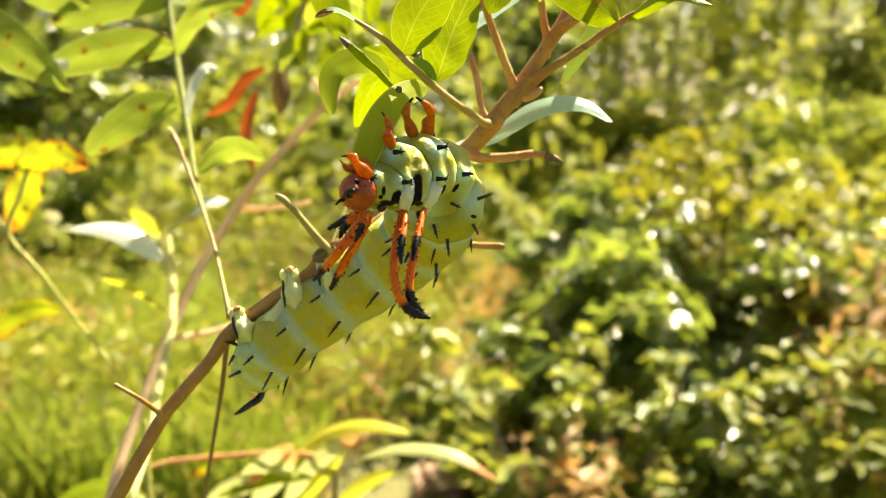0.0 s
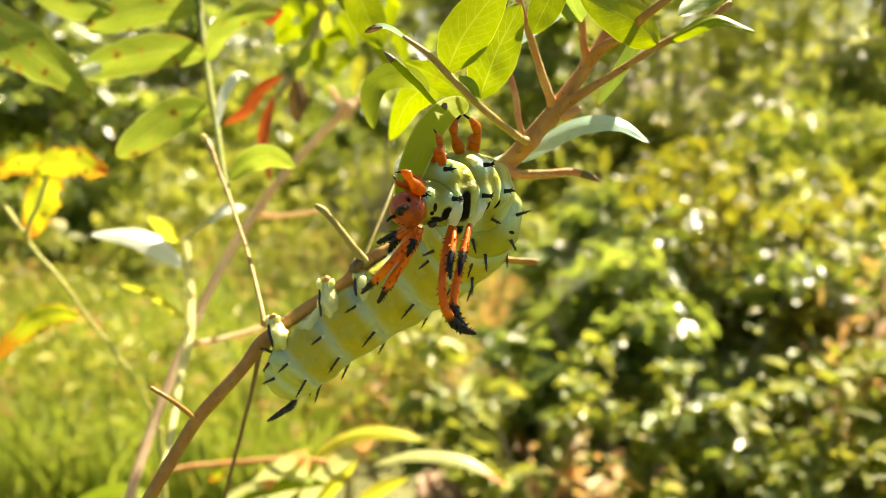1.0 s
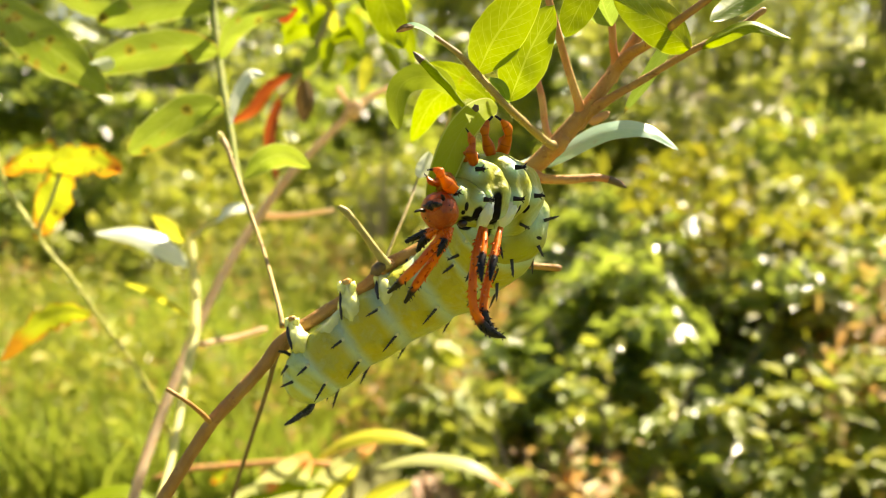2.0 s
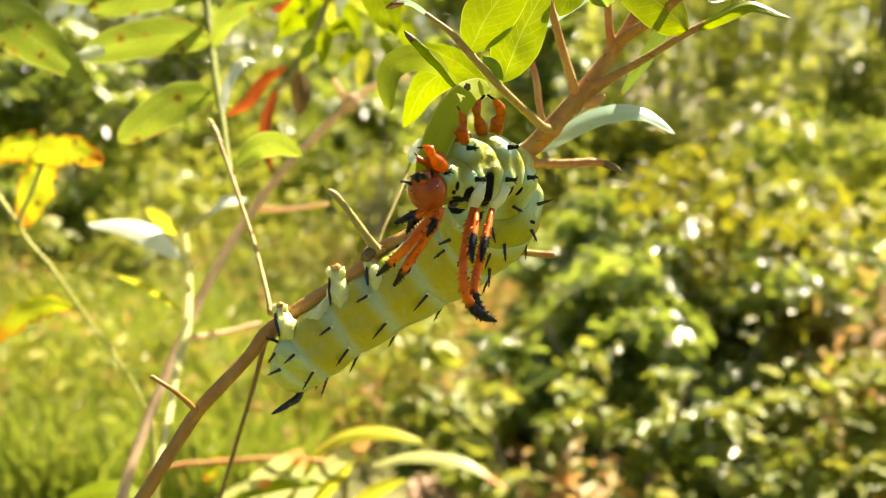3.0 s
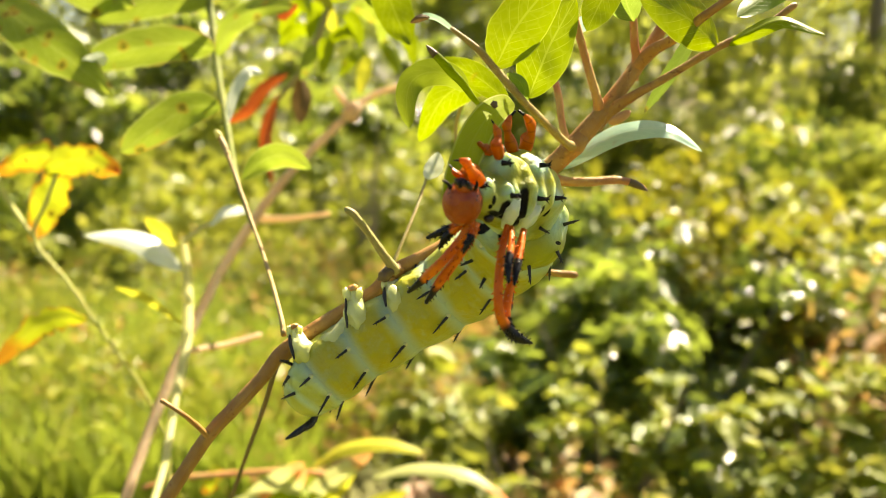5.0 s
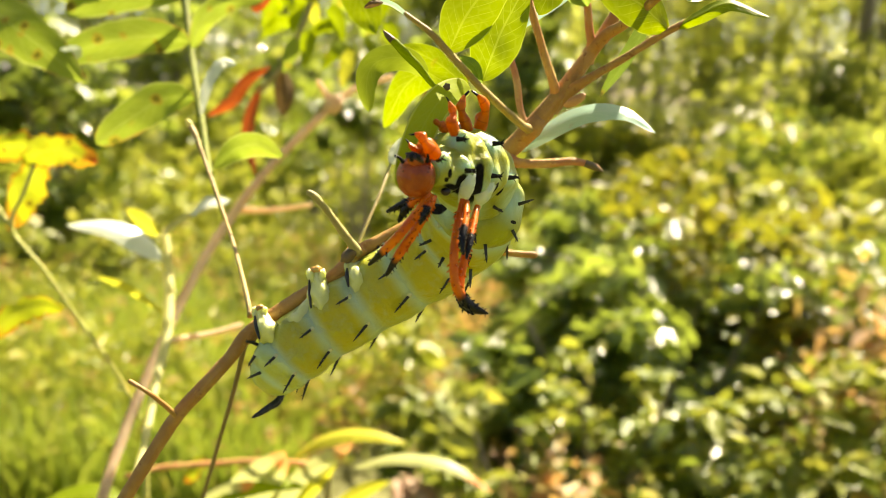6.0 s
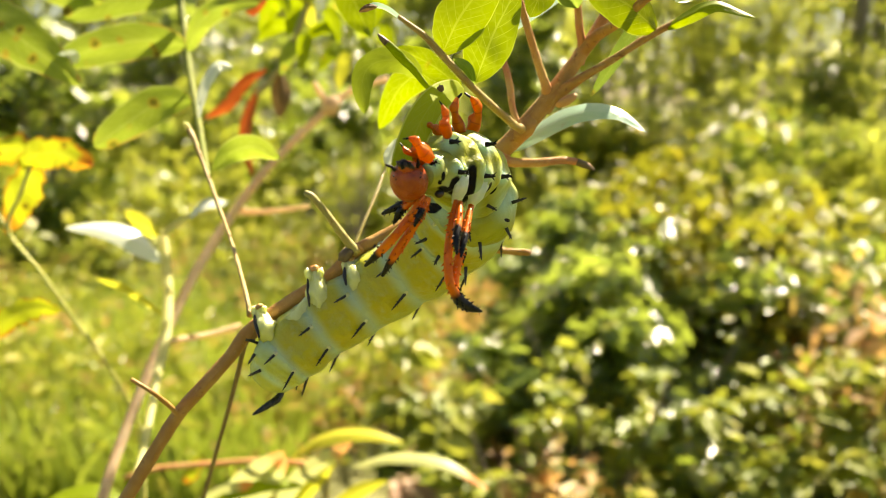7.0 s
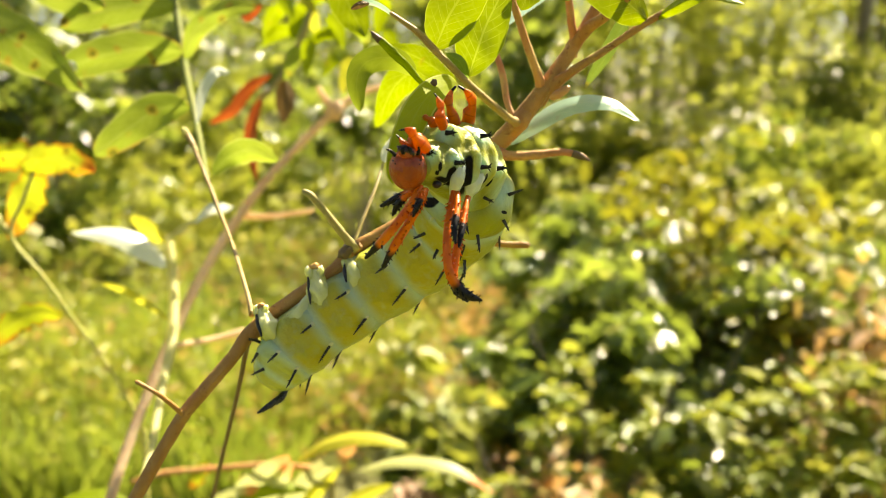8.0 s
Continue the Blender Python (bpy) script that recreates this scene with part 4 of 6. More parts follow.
part("tail_horn", horn_geo([(-35.6, 1.6, -32.6, 0.7), (-36.2, 0.6, -34.2, 0.8), (-37.0, -0.4, -34.8, 0.85), (-37.8, -1.1, -35.1, 0.75), (-39.6, -2.3, -36.1, 0.6), (-41.2, -3.4, -36.8, 0.2)], 0.4, 40), SPINE, segments[0], "stout black tail horn")

# short forked tufts on the front rings, and spines on the bend of the body
for seg, base, way, size in TUFTS:
    part("tuft", spike(seated(base, -0.2), way, size * 1.2, 0.42, 4, base[0]), BLACK, segments[seg], "short forked black tuft")
for seg, base, way, size in (
    (0, (-41.9, 2.1, -21.8), (-0.95, -0.2, 0.1), 2.0), (0, (-41.1, -0.7, -24.0), (-0.5, -0.3, -0.8), 2.4), (0, (-39.8, -2.1, -27.2), (-0.9, -0.2, -0.4), 2.8), (0, (-41.0, 0.0, -21.6), (-0.55, -0.4, 0.35), 2.6),
    (7, (13.6, -11.2, 12.0), (0.9, -0.2, 0.35), 3.0), (7, (7.9, -17.7, 11.9), (0.85, -0.3, -0.4), 2.0),
    (6, (12.3, -8.6, 6.0), (0.45, -0.2, -0.85), 2.4), (7, (4.2, -12.3, 6.6), (0.25, -0.4, -0.85), 2.9), (6, (6.9, -9.8, 3.0), (0.1, -0.4, -0.9), 3.4),
    (5, (4.4, -6.2, -2.9), (0.0, -0.3, -0.95), 3.6), (5, (-1.4, -7.3, -0.3), (-0.4, -0.5, -0.7), 2.2), (5, (-4.2, -6.5, 3.2), (-0.75, -0.4, -0.3), 2.6),
):
    part("spine", spike(seated(base, 0.1), way, size, 0.32, 4, base[0]), SPINE, segments[seg], "thorny black spine")
for seg, base, axis, size in ((8, (4.5, -20.7, 26.6), (0.15, 0, 1), (0.6, 0.5, 1.0)), (9, (-1.9, -24.8, 25.1), (-0.3, 0, 1), (0.8, 0.6, 0.75)), (10, (-3.9, -31.8, 14.0), (1, 0, 0.2), (0.7, 0.7, 0.9))):
    part("dark_plate", blob(seated(base, -0.1), *size, axis=axis, lumps=0.25), PLATE, segments[seg], "dark brown shell plate")
for seg, places, sizes in ((9, ((0.3, -30.2, 17.1), (0.2, -29.3, 15.1), (-0.4, -25.8, 12.5)), (1.5, 1.3, 0.8)), (8, ((4.8, -25.8, 16.7), (4.1, -24.8, 14.3), (3.3, -19.6, 11.3)), (1.7, 1.35, 0.8))):
    rows = [(*(Vector(p) + AHEAD * (1.05 - 0.5 * k) * r), r) for k, (p, r) in enumerate(zip(places, sizes))]
    rows = [(*(Vector(places[0]) + AHEAD * 3.2 + Vector((0.6, 0, 2.4))), sizes[0] * 0.8)] + rows
    part("horn_base", tube(rows, 18, 6, 0.35), SKIN_WHITE, segments[seg], "white fleshy swelling under a horn")

# horns
HORNS = (
    (9, ([(-0.4, -30.7, 13.1, 0.8), (-1.2, -32.8, 9.8, 0.8), (-1.8, -35.6, 5.4, 0.9), (-1.6, -36.5, 0.2, 0.85), (0.0, -36.1, -3.2, 0.95), (2.0, -35.8, -4.9, 0.8), (4.3, -35.5, -5.8, 0.2)]), 0.75, HORN),
    (8, ([(3.2, -28.2, 12.6, 0.8), (2.2, -30.8, 9.5, 0.8), (1.2, -32.7, 4.9, 0.85), (0.3, -34.6, -0.2, 0.85), (0.9, -35.2, -3.2, 0.85), (2.7, -35.4, -5.1, 0.3)]), 0.75, HORN),
    (9, ([(0.2, -31.2, 12.9, 0.7), (0, -34.8, 10.1, 0.7), (-0.5, -37.2, 7.6, 0.7), (-0.4, -38.7, 5.0, 0.2)]), 0.7, HORN_SHORT),
    (8, ([(3.0, -29.3, 12.3, 0.7), (2.3, -32.9, 9.3, 0.7), (1.6, -35.3, 7.1, 0.7), (1.2, -37.2, 4.9, 0.2)]), 0.7, HORN_SHORT),
    (10, ([(-6.9, -33.1, 13.8, 1.0), (-8.0, -34.5, 11.5, 1.0), (-10.8, -34.2, 7.6, 0.9), (-14.0, -31.8, 3.7, 0.8), (-17.0, -29.4, 0.4, 0.3)]), 0.7, HORN_FRONT),
    (10, ([(-6.0, -32.2, 13.4, 1.0), (-7.0, -32.6, 10.8, 1.0), (-9.2, -32.3, 6.8, 0.9), (-11.8, -31.0, 2.6, 0.8), (-13.9, -29.7, -1.3, 0.3)]), 0.7, HORN_FRONT),
    (10, ([(-7.5, -30.2, 13.2, 0.8), (-9.3, -29.3, 12.3, 0.7), (-11.6, -28.5, 11.0, 0.7), (-14.1, -27.7, 9.7, 0.3)]), 0.7, HORN_SHORT),
    (10, ([(-8.2, -31.2, 12.9, 0.8), (-9.6, -30.4, 11.7, 0.7), (-11.1, -29.7, 10.0, 0.7), (-12.0, -29.0, 8.1, 0.2)]), 0.7, HORN_SHORT),
    (10, ([(-6.1, -35.2, 13.4, 0.7), (-6.6, -36.4, 12.3, 0.7), (-7.4, -37.2, 10.7, 0.6), (-8.1, -37.5, 9.0, 0.2)]), 0.7, HORN_SHORT),
)
for n_horn, (seg, rows, thorn, mat) in enumerate(HORNS):
    part("horn", horn_geo([(x, y, z, r * (0.72 + 0.5 * k / len(rows))) for k, (x, y, z, r) in enumerate(rows)], thorn, n_horn), mat, segments[seg], "curved orange horn with a black thorny tip")

# true legs at the front, hooked over the leaf
LEGS = (
    (8, ([(1.5, -20.0, 24.9, 1.3), (0.6, -20.6, 27.3, 1.0), (0.1, -21.3, 28.8, 0.9), (0, -21.1, 30.2, 0.8), (0.4, -20.8, 31.6, 0.5), (1.2, -20.7, 32.5, 0.2)])),
    (8, ([(3.0, -17.0, 24.8, 1.4), (4.0, -17.5, 27.3, 1.2), (4.5, -18.3, 28.9, 1.0), (4.1, -19.0, 30.6, 0.8), (3.1, -19.8, 31.8, 0.5), (1.9, -19.6, 32.6, 0.2)])),
    (9, ([(-2.0, -27.2, 24.2, 1.2), (-2.7, -27.9, 26.2, 1.0), (-2.5, -27.6, 27.5, 0.8), (-2.7, -27.4, 28.7, 0.6), (-3.2, -27.3, 29.7, 0.4), (-3.8, -27.1, 30.5, 0.1)])),
    (9, ([(-3.2, -24.1, 24.4, 1.2), (-4.2, -23.9, 25.4, 0.9), (-4.9, -23.9, 25.8, 0.7), (-5.5, -23.8, 26.2, 0.5), (-5.8, -23.8, 26.0, 0.2)])),
    (10, ([(-5.7, -34.0, 20.0, 1.3), (-6.8, -34.9, 21.2, 1.1), (-7.6, -35.7, 22.4, 0.9), (-8.2, -35.5, 23.3, 0.7), (-9.2, -35.4, 23.7, 0.5), (-10.3, -35.4, 23.6, 0.1)])),
    (10, ([(-6.6, -30.9, 20.5, 1.2), (-8.1, -31.8, 21.3, 1.0), (-9.0, -32.8, 21.0, 0.8), (-9.8, -32.8, 21.4, 0.6), (-10.3, -32.7, 22.0, 0.4), (-10.9, -32.5, 22.7, 0.1)])),
)
for seg, rows in LEGS:
    joints = [(*r[:3], r[3] * (1.12 if k % 2 else 0.74)) for k, r in enumerate(rows)]
    leg = part("leg", tube(joints[:-1], 10, 5, 0.45), LEG, segments[seg], "jointed orange leg")
    part("claw", tube([(*joints[-2][:3], joints[-2][3] * 0.7), joints[-1]], 8, 3), BLACK, leg, "small black claw")

# sucker feet: fleshy columns that rise from the flank and clasp the branch between two lips
for seg, foot, mid, root, size in (
    (0, (-40.6, 2.6, -15.0), (-38.6, 0.6, -18.4), (-36.2, 4.6, -23.0), 1.0), (2, (-28.4, 2.4, -6.4), (-27.0, 1.4, -11.0), (-24.4, 5.6, -15.8), 1.25),
    (3, (-20.6, 4.4, -4.6), (-19.2, 1.8, -7.0), (-16.4, 5.8, -11.4), 1.2), (4, (-14.6, 7.6, 0.0), (-13.4, 5.2, -2.2), (-10.4, 6.2, -6.6), 0.9),
):
    flesh = lambda a, b, t: Vector(a).lerp(Vector(b), t)
    rows = [(*root, 3.6 * size), (*flesh(root, mid, 0.5), 3.1 * size), (*mid, 2.3 * size), (*flesh(mid, foot, 0.55), 1.5 * size), (*foot, 1.05 * size)]
    foot_part = part("proleg", tube(rows, 24, 7, 0.45), SKIN_FOOT, segments[seg], "pale fleshy clasping foot")
    part("pad", blob(Vector(foot) + Vector((-0.1, 0.2, 0.9)) * size, 1.0 * size, 1.2 * size, 0.6 * size, (-0.3, 0.2, 1), 8, 14, 0.5), PAD, foot_part, "brownish gripping pad")
    for turn in (-1, 1):
        part("lip", blob(Vector(foot) + Vector((turn * 0.9, -0.5, -0.2)) * size, 0.75 * size, 0.9 * size, 1.4 * size, (turn * 0.25, 0.2, 1), 8, 12, 0.4), SKIN_PALE, foot_part)
    part("dark_mark", tube([(*(flesh(mid, foot, 0.75) + Vector((-1.35, -0.9, 0.3)) * size), 0.2), (*(flesh(mid, foot, 0.3) + Vector((-1.7, -1.3, 0)) * size), 0.42), (*(flesh(mid, foot, -0.4) + Vector((-2.1, -1.6, 0)) * size), 0.2)], 8, 4, 0.4), SPINE, foot_part, "dark band on a clasping foot")

# folds of belly flesh that bulge out under the branch; pale colour paints sunlight on them
for seg, rows in (
    (1, [(-38.5, 3.5, -20.7, 0.8), (-35.3, 1.4, -18.0, 1.5), (-32.2, 0.8, -15.6, 1.7), (-29.9, 2.2, -13.4, 1.4), (-28.9, 4.6, -11.3, 0.7)]),
    (2, [(-28.3, 4.9, -12.6, 0.8), (-25.6, 2.7, -10.8, 1.3), (-22.8, 3.0, -9.1, 1.3), (-21.1, 5.3, -7.3, 0.7)]),
    (3, [(-20.1, 5.8, -7.3, 0.7), (-17.4, 4.1, -5.6, 1.2), (-14.7, 4.4, -3.9, 1.1), (-12.9, 6.7, -2.3, 0.6)]),
):
    part("belly_fold", tube(rows, 20, 7, 0.5), SKIN_FOOT, segments[seg], "fleshy fold along the belly, coloured pale as if sunlit")

# the head, on its own joint
HEAD_MID = Vector((-8.4, -33.6, 16.7))


def head_geo():
    """Two rounded lobes with a groove between, narrowing to the mouth."""
    verts, faces, uvs = blob(HEAD_MID, 3.35, 3.2, 4.0, (-0.12, -0.25, 1), 18, 26)
    mouth = Vector((-0.12, -0.25, 1)).normalized()
    out = []
    for v in verts:
        d = v - HEAD_MID
        along = d.dot(mouth) / 4.0
        groove = 0.16 * math.exp(-((d.x + d.z * 0.1) / 0.45) ** 2) * max(0.0, -d.y / 3.3) * (1 - max(0.0, along))
        d *= (1 - 0.16 * max(0.0, along) ** 2) * (1 - groove * 0.55)
        out.append(HEAD_MID + d)
    return out, faces, uvs


part("neck", blob((-6.9, -31.6, 20.6), 1.9, 1.7, 2.6, (-0.3, -0.2, 1), 10, 16, 0.2), LEG, segments[10], "amber neck skin lit from behind")
head = part("head", head_geo(), SHELL, caterpillar, "glossy orange head capsule", pivot=HEAD_MID)
part("face_plate", blob((-8.5, -36.2, 19.5), 1.6, 0.9, 1.1, (0, -0.3, 1), lumps=0.15), SHELL, head)
part("mouthparts", join(blob((-9.0, -36.5, 20.0), 1.3, 0.7, 0.8, (0.2, -0.3, 1), 8, 12, 0.5), blob((-7.9, -36.6, 19.6), 0.7, 0.5, 0.6, (0.1, -0.3, 1), 8, 12, 0.5)), PLATE, head, "dark brown mouthparts")
for rows in ([(-9.1, -36.7, 19.5, 0.5), (-9.3, -37.1, 20.1, 0.4), (-8.9, -37.0, 20.6, 0.1)], [(-8.0, -36.6, 19.6, 0.5), (-8.1, -37.1, 20.2, 0.4), (-8.6, -37.0, 20.6, 0.1)]):
    part("mandible", tube(rows, 8, 4, 0.2), BLACK, head, "dark blunt jaw")
for rows in ([(-10.6, -35.2, 18.9, 0.4), (-11.2, -35.6, 19.6, 0.3), (-12.0, -36.1, 20.0, 0.2)], [(-6.8, -35.2, 19.2, 0.4), (-6.5, -35.6, 19.9, 0.3), (-6.6, -36.0, 20.5, 0.2)]):
    part("antenna", tube(rows, 6, 4), BLACK, head, "tiny dark feeler")
for place in ((-10.9, -36.4, 18.1), (-10.5, -37.0, 17.6), (-6.2, -36.4, 18.3), (-6.3, -37.1, 17.7)):
    part("eye", blob(place, 0.15, 0.15, 0.15, rings=5, sides=8), BLACK, head, "tiny black eye dot")


# ---- plants close behind ----
left = thing("yellowing_sapling", (-138.3, 192.5, -117.8), "slender sapling with yellow leaves blotched red", "sapling")
stem("stalk", [(-138.8, 192.4, -118.3, 0.9), (-147.4, 186.9, -91.6, 0.8), (-162.8, 186.2, -66.7, 0.8), (-176.6, 185.2, -43.6, 0.8), (-190.2, 188.2, -26.7, 0.9), (-185.2, 191.0, -11.0, 0.9), (-180.3, 193.3, 2.3, 1.0)], BARK_LIME, left)
stem("stalk", [(-190.2, 188.2, -26.7, 1.1), (-207.4, 193.1, 1.1, 1.1), (-208.9, 191.4, 49.0, 1.2), (-187.1, 164.5, 69.1, 1.1)], BARK_LIME, left)
stem("stalk", [(-190.0, 300.0, -1225.0, 3.6), (-138.8, 192.4, -118.3, 1.3)], BARK_LIME, left)
BLOTCH = "yellow leaf with red blotches and rim"
leaf(left, LEAF_YELLOW, [(-185.7, 193.1, 1.1), (-176.9, 192.0, 6.1), (-166.2, 190.1, 7.2), (-151.1, 186.2, 2.4)], 7.6, -5, 0.15, 0.2, BLOTCH, 0.45, 0.5)
leaf(left, LEAF_YELLOW, [(-183.2, 203.6, 2.8), (-188.2, 205.0, -6.2), (-193.3, 205.3, -16.5), (-200.2, 204.8, -30.6)], 9.4, -6, 0.12, 0.2, BLOTCH, 0.45, 0.6)
leaf(left, LEAF_YELLOW, [(-177.4, 193.5, 3.1), (-186.3, 198.3, 7.6), (-195.7, 200.3, 7.5), (-211.8, 201.1, 0.5)], 7.6, 0, 0.15, 0.2, BLOTCH, 0.5, 0.6)
leaf(left, LEAF_YELLOW, [(-169.5, 188.0, -62.3), (-178.8, 184.3, -60.3), (-189.1, 179.6, -64.2), (-205.1, 174.8, -79.9)], 6.4, 10, 0.15, label=BLOTCH)
leaf(left, LEAF_SPOTTED, [(-191.5, 165.3, 73.4), (-163.4, 141.9, 56.3), (-146.1, 133.9, 45.5), (-129.5, 127.9, 34.3)], 9.6, 10, 0.1, label="large spotted green leaf", fat=0.6, thin=1.0)
leaf(left, LEAF_SPOTTED, [(-174.0, 166.8, 82.1), (-154.6, 161.3, 74.0), (-142.8, 158.7, 70.5), (-131.3, 156.1, 67.4)], 6.9, 10, 0.15)

back = thing("bare_twig_shrub", (-132.3, 128.4, -135.9), "dry brown twig with pale side shoots and withered red leaves", "shrub")
stem("twig", [(-132.3, 128.4, -135.9, 2.2), (-131.5, 149.8, -117.7, 2.2), (-125.4, 172.7, -91.9, 2.3), (-117.2, 193.5, -66.1, 2.2), (-107.8, 209.5, -44.1, 2.3), (-95.4, 225.5, -22.5, 2.2), (-80.8, 237.2, -2.5, 2.0), (-62.6, 247.7, 16.8, 2.0), (-51.4, 253.7, 27.8, 2.2)], BARK_DRY, back, sides=12)
stem("twig", [(-51.4, 253.7, 27.8, 2.3), (-56.2, 254.6, 32.8, 1.7), (-59.8, 255.5, 38.3, 1.4)], BARK_DRY, back)
stem("twig", [(-51.9, 253.6, 27.2, 2.3), (-41.1, 260.1, 35.6, 1.7), (-24.3, 266.2, 41.3, 1.4)], BARK_DRY, back)
stem("twig", [(-97.2, 235.4, -23.8, 2.2), (-80.4, 231.5, -23.3, 1.4), (-61.0, 230.0, -20.4, 1.1)], BARK_DRY, back)
stem("twig", [(-120.3, 185.6, -76.1, 1.5), (-106.0, 204.6, -77.9, 1.3), (-92.7, 216.0, -76.7, 1.3)], BARK_DRY, back)
part("bud", blob((-51.7, 251.6, 27.2), 4.6, 4.0, 5.5, (0.6, 0, 0.8), lumps=0.4), BARK_DRY, back, "knobbly pale bud scar")
stem("shoot", [(-106.4, 94.7, -108.0, 1.2), (-107.9, 119.9, -97.4, 1.5), (-112.0, 147.8, -83.1, 1.8), (-114.4, 172.6, -69.2, 2.2), (-119.1, 193.9, -51.9, 2.3), (-124.9, 209.8, -30.9, 1.8)], BARK_PALE, back, "pale upright shoot")
stem("shoot", [(-123.0, 203.8, -30.5, 1.5), (-113.1, 207.1, -23.2, 1.3), (-99.9, 211.9, -19.1, 1.0)], BARK_PALE, back)
leaf(back, LEAF_WHITE, [(-122.5, 201.9, -43.1), (-131.7, 197.4, -34.0), (-143.3, 194.6, -26.8), (-161.5, 190.5, -25.3)], 6.2, -48, 0.2, label="pale leaf bleached by the sun")
leaf(back, LEAF_LEMON, [(-126.6, 211.8, -31.2), (-138.6, 224.3, -29.7), (-150.6, 233.5, -23.6)], 4.6, 20, 0.2)
leaf(back, LEAF_WHITE, [(-113.1, 207.0, -23.7), (-104.8, 206.4, -15.8), (-93.3, 206.4, -15.8)], 6.2, 62, 0.2)
leaf(back, LEAF_LEMON, [(-118.1, 183.7, -63.7), (-133.6, 196.9, -58.3), (-141.8, 195.8, -52.8), (-151.4, 194.5, -48.9)], 2.0, 10, 0.2)
stem("twig", [(-61.1, 281.5, 99.0, 1.8), (-68.2, 271.2, 69.8, 1.7), (-78.2, 262.1, 46.8, 1.4), (-89.2, 257.6, 32.8, 1.1)], BARK_GREEN, back)
stem("twig", [(-230.0, 300.0, -1225.0, 6.0), (-132.3, 128.4, -135.9, 2.8)], BARK_TAN, back)
DRY = "withered curled red leaf"
leaf(back, LEAF_ORANGE, [(-84.5, 261.9, 45.7), (-94.5, 256.6, 38.3), (-102.5, 252.6, 27.2), (-114.3, 249.4, 20.6)], 3.4, 35, 0.6, label=DRY)
leaf(back, LEAF_ORANGE, [(-88.5, 260.2, 36.2), (-92.6, 255.9, 23.0), (-94.4, 253.7, 10.4), (-91.5, 250.3, -8.6)], 3.4, 40, 0.6, label=DRY)
leaf(back, LEAF_BROWN, [(-78.0, 263.7, 44.1), (-77.1, 259.9, 34.2), (-78.2, 257.6, 21.0)], 5.1, 20, 0.5, label="withered brown leaf")
leaf(back, LEAF_WHITE, [(-87.7, 252.7, 16.6), (-83.3, 250.2, 13.9), (-79.4, 250.1, 13.4)], 2.5, -30)
rng = random.Random(5)
for x, y, a in ((545, 40, 250), (515, 70, 200), (560, 95, 260), (605, 55, 300), (640, 10, 320), (655, 60, 280), (690, 30, 250), (610, 110, 220), (580, 10, 20), (655, -30, 60), (520, 10, 120), (700, 80, 290), (630, 130, 250), (535, 110, 240), (590, 75, 200), (625, 35, 340), (670, 100, 300), (505, 40, 230), (560, 30, 300), (680, -10, 30)):
    d = 250 + rng.uniform(-15, 25)
    k = (180 + d) / 180 * 0.1195
    p = Vector(((x - 784) * k, d, (441 - y) * k - d * 0.176))
    w = Vector((math.cos(radians(a)), rng.uniform(-0.3, 0.3), math.sin(radians(a)))) * 58 * k
    leaf(back, rng.choice((LEAF_LIME, LEAF_LIME, LEAF_LEMON, LEAF_SPOTTED)), [p - w * 0.5, p + Vector((0, 0, 4)), p + w * 0.6], 15 * k, rng.uniform(-60, 60))

low = thing("low_sapling", (-61.8, 264.5, -227.5), "low sapling with long yellow-green leaves tipped orange", "sapling")
stem("stalk", [(-61.8, 264.5, -227.5, 2.2), (-60.2, 270.0, -196.2, 2.2), (-58.6, 273.9, -174.2, 1.9)], BARK_GREEN, low)
stem("stalk", [(-169.8, 263.4, -176.1, 1.2), (-152.3, 268.1, -172.9, 1.6), (-125.1, 272.3, -172.1, 1.6), (-90.5, 274.5, -171.1, 1.6), (-58.6, 273.8, -174.8, 1.6)], BARK_PINK, low)
stem("stalk", [(-60.0, 420.0, -1225.0, 4.5), (-61.8, 264.5, -227.5, 2.2)], BARK_GREEN, low)
TIP = "long yellow-green leaf with an orange tip"
leaf(low, LEAF_LEMON, [(-79.4, 274.7, -169.5), (-61.3, 272.8, -157.5), (-39.0, 271.4, -153.6), (-15.0, 268.7, -157.8)], 5.4, 55, 0.2, label="long yellow leaf")
leaf(low, LEAF_TIPPED, [(-45.9, 273.8, -174.8), (-20.2, 271.0, -167.5), (8.1, 264.7, -168.7), (32.2, 258.4, -181.6)], 4.7, 60, 0.2, label=TIP)
leaf(low, LEAF_TIPPED, [(-92.8, 280.4, -206.7), (-79.9, 274.5, -188.1), (-64.2, 268.3, -171.6), (-43.8, 262.2, -154.4)], 6.3, 10, 0.25, label=TIP)
leaf(low, LEAF_TIPPED, [(-126.8, 280.9, -203.5), (-110.3, 274.4, -188.7), (-95.9, 268.7, -175.2), (-81.2, 263.1, -160.7)], 7.3, -10, 0.25, label=TIP)
leaf(low, LEAF_TIPPED, [(-112.4, 279.8, -209.9), (-100.7, 273.7, -192.8), (-89.6, 268.1, -178.3), (-80.0, 262.5, -164.0)], 6.3, 5, 0.25, label=TIP)
leaf(low, LEAF_LEMON, [(-85.2, 273.9, -208.5), (-73.0, 270.9, -191.5), (-62.9, 269.1, -178.7), (-52.8, 268.3, -165.6)], 4.1, 0, 0.25, label="long yellow leaf")
leaf(low, LEAF_LEMON, [(-62.3, 272.4, -206.0), (-50.7, 270.3, -194.6), (-39.3, 268.8, -186.0), (-24.9, 266.9, -179.7)], 4.4, 14, 0.2, label="long yellow leaf")
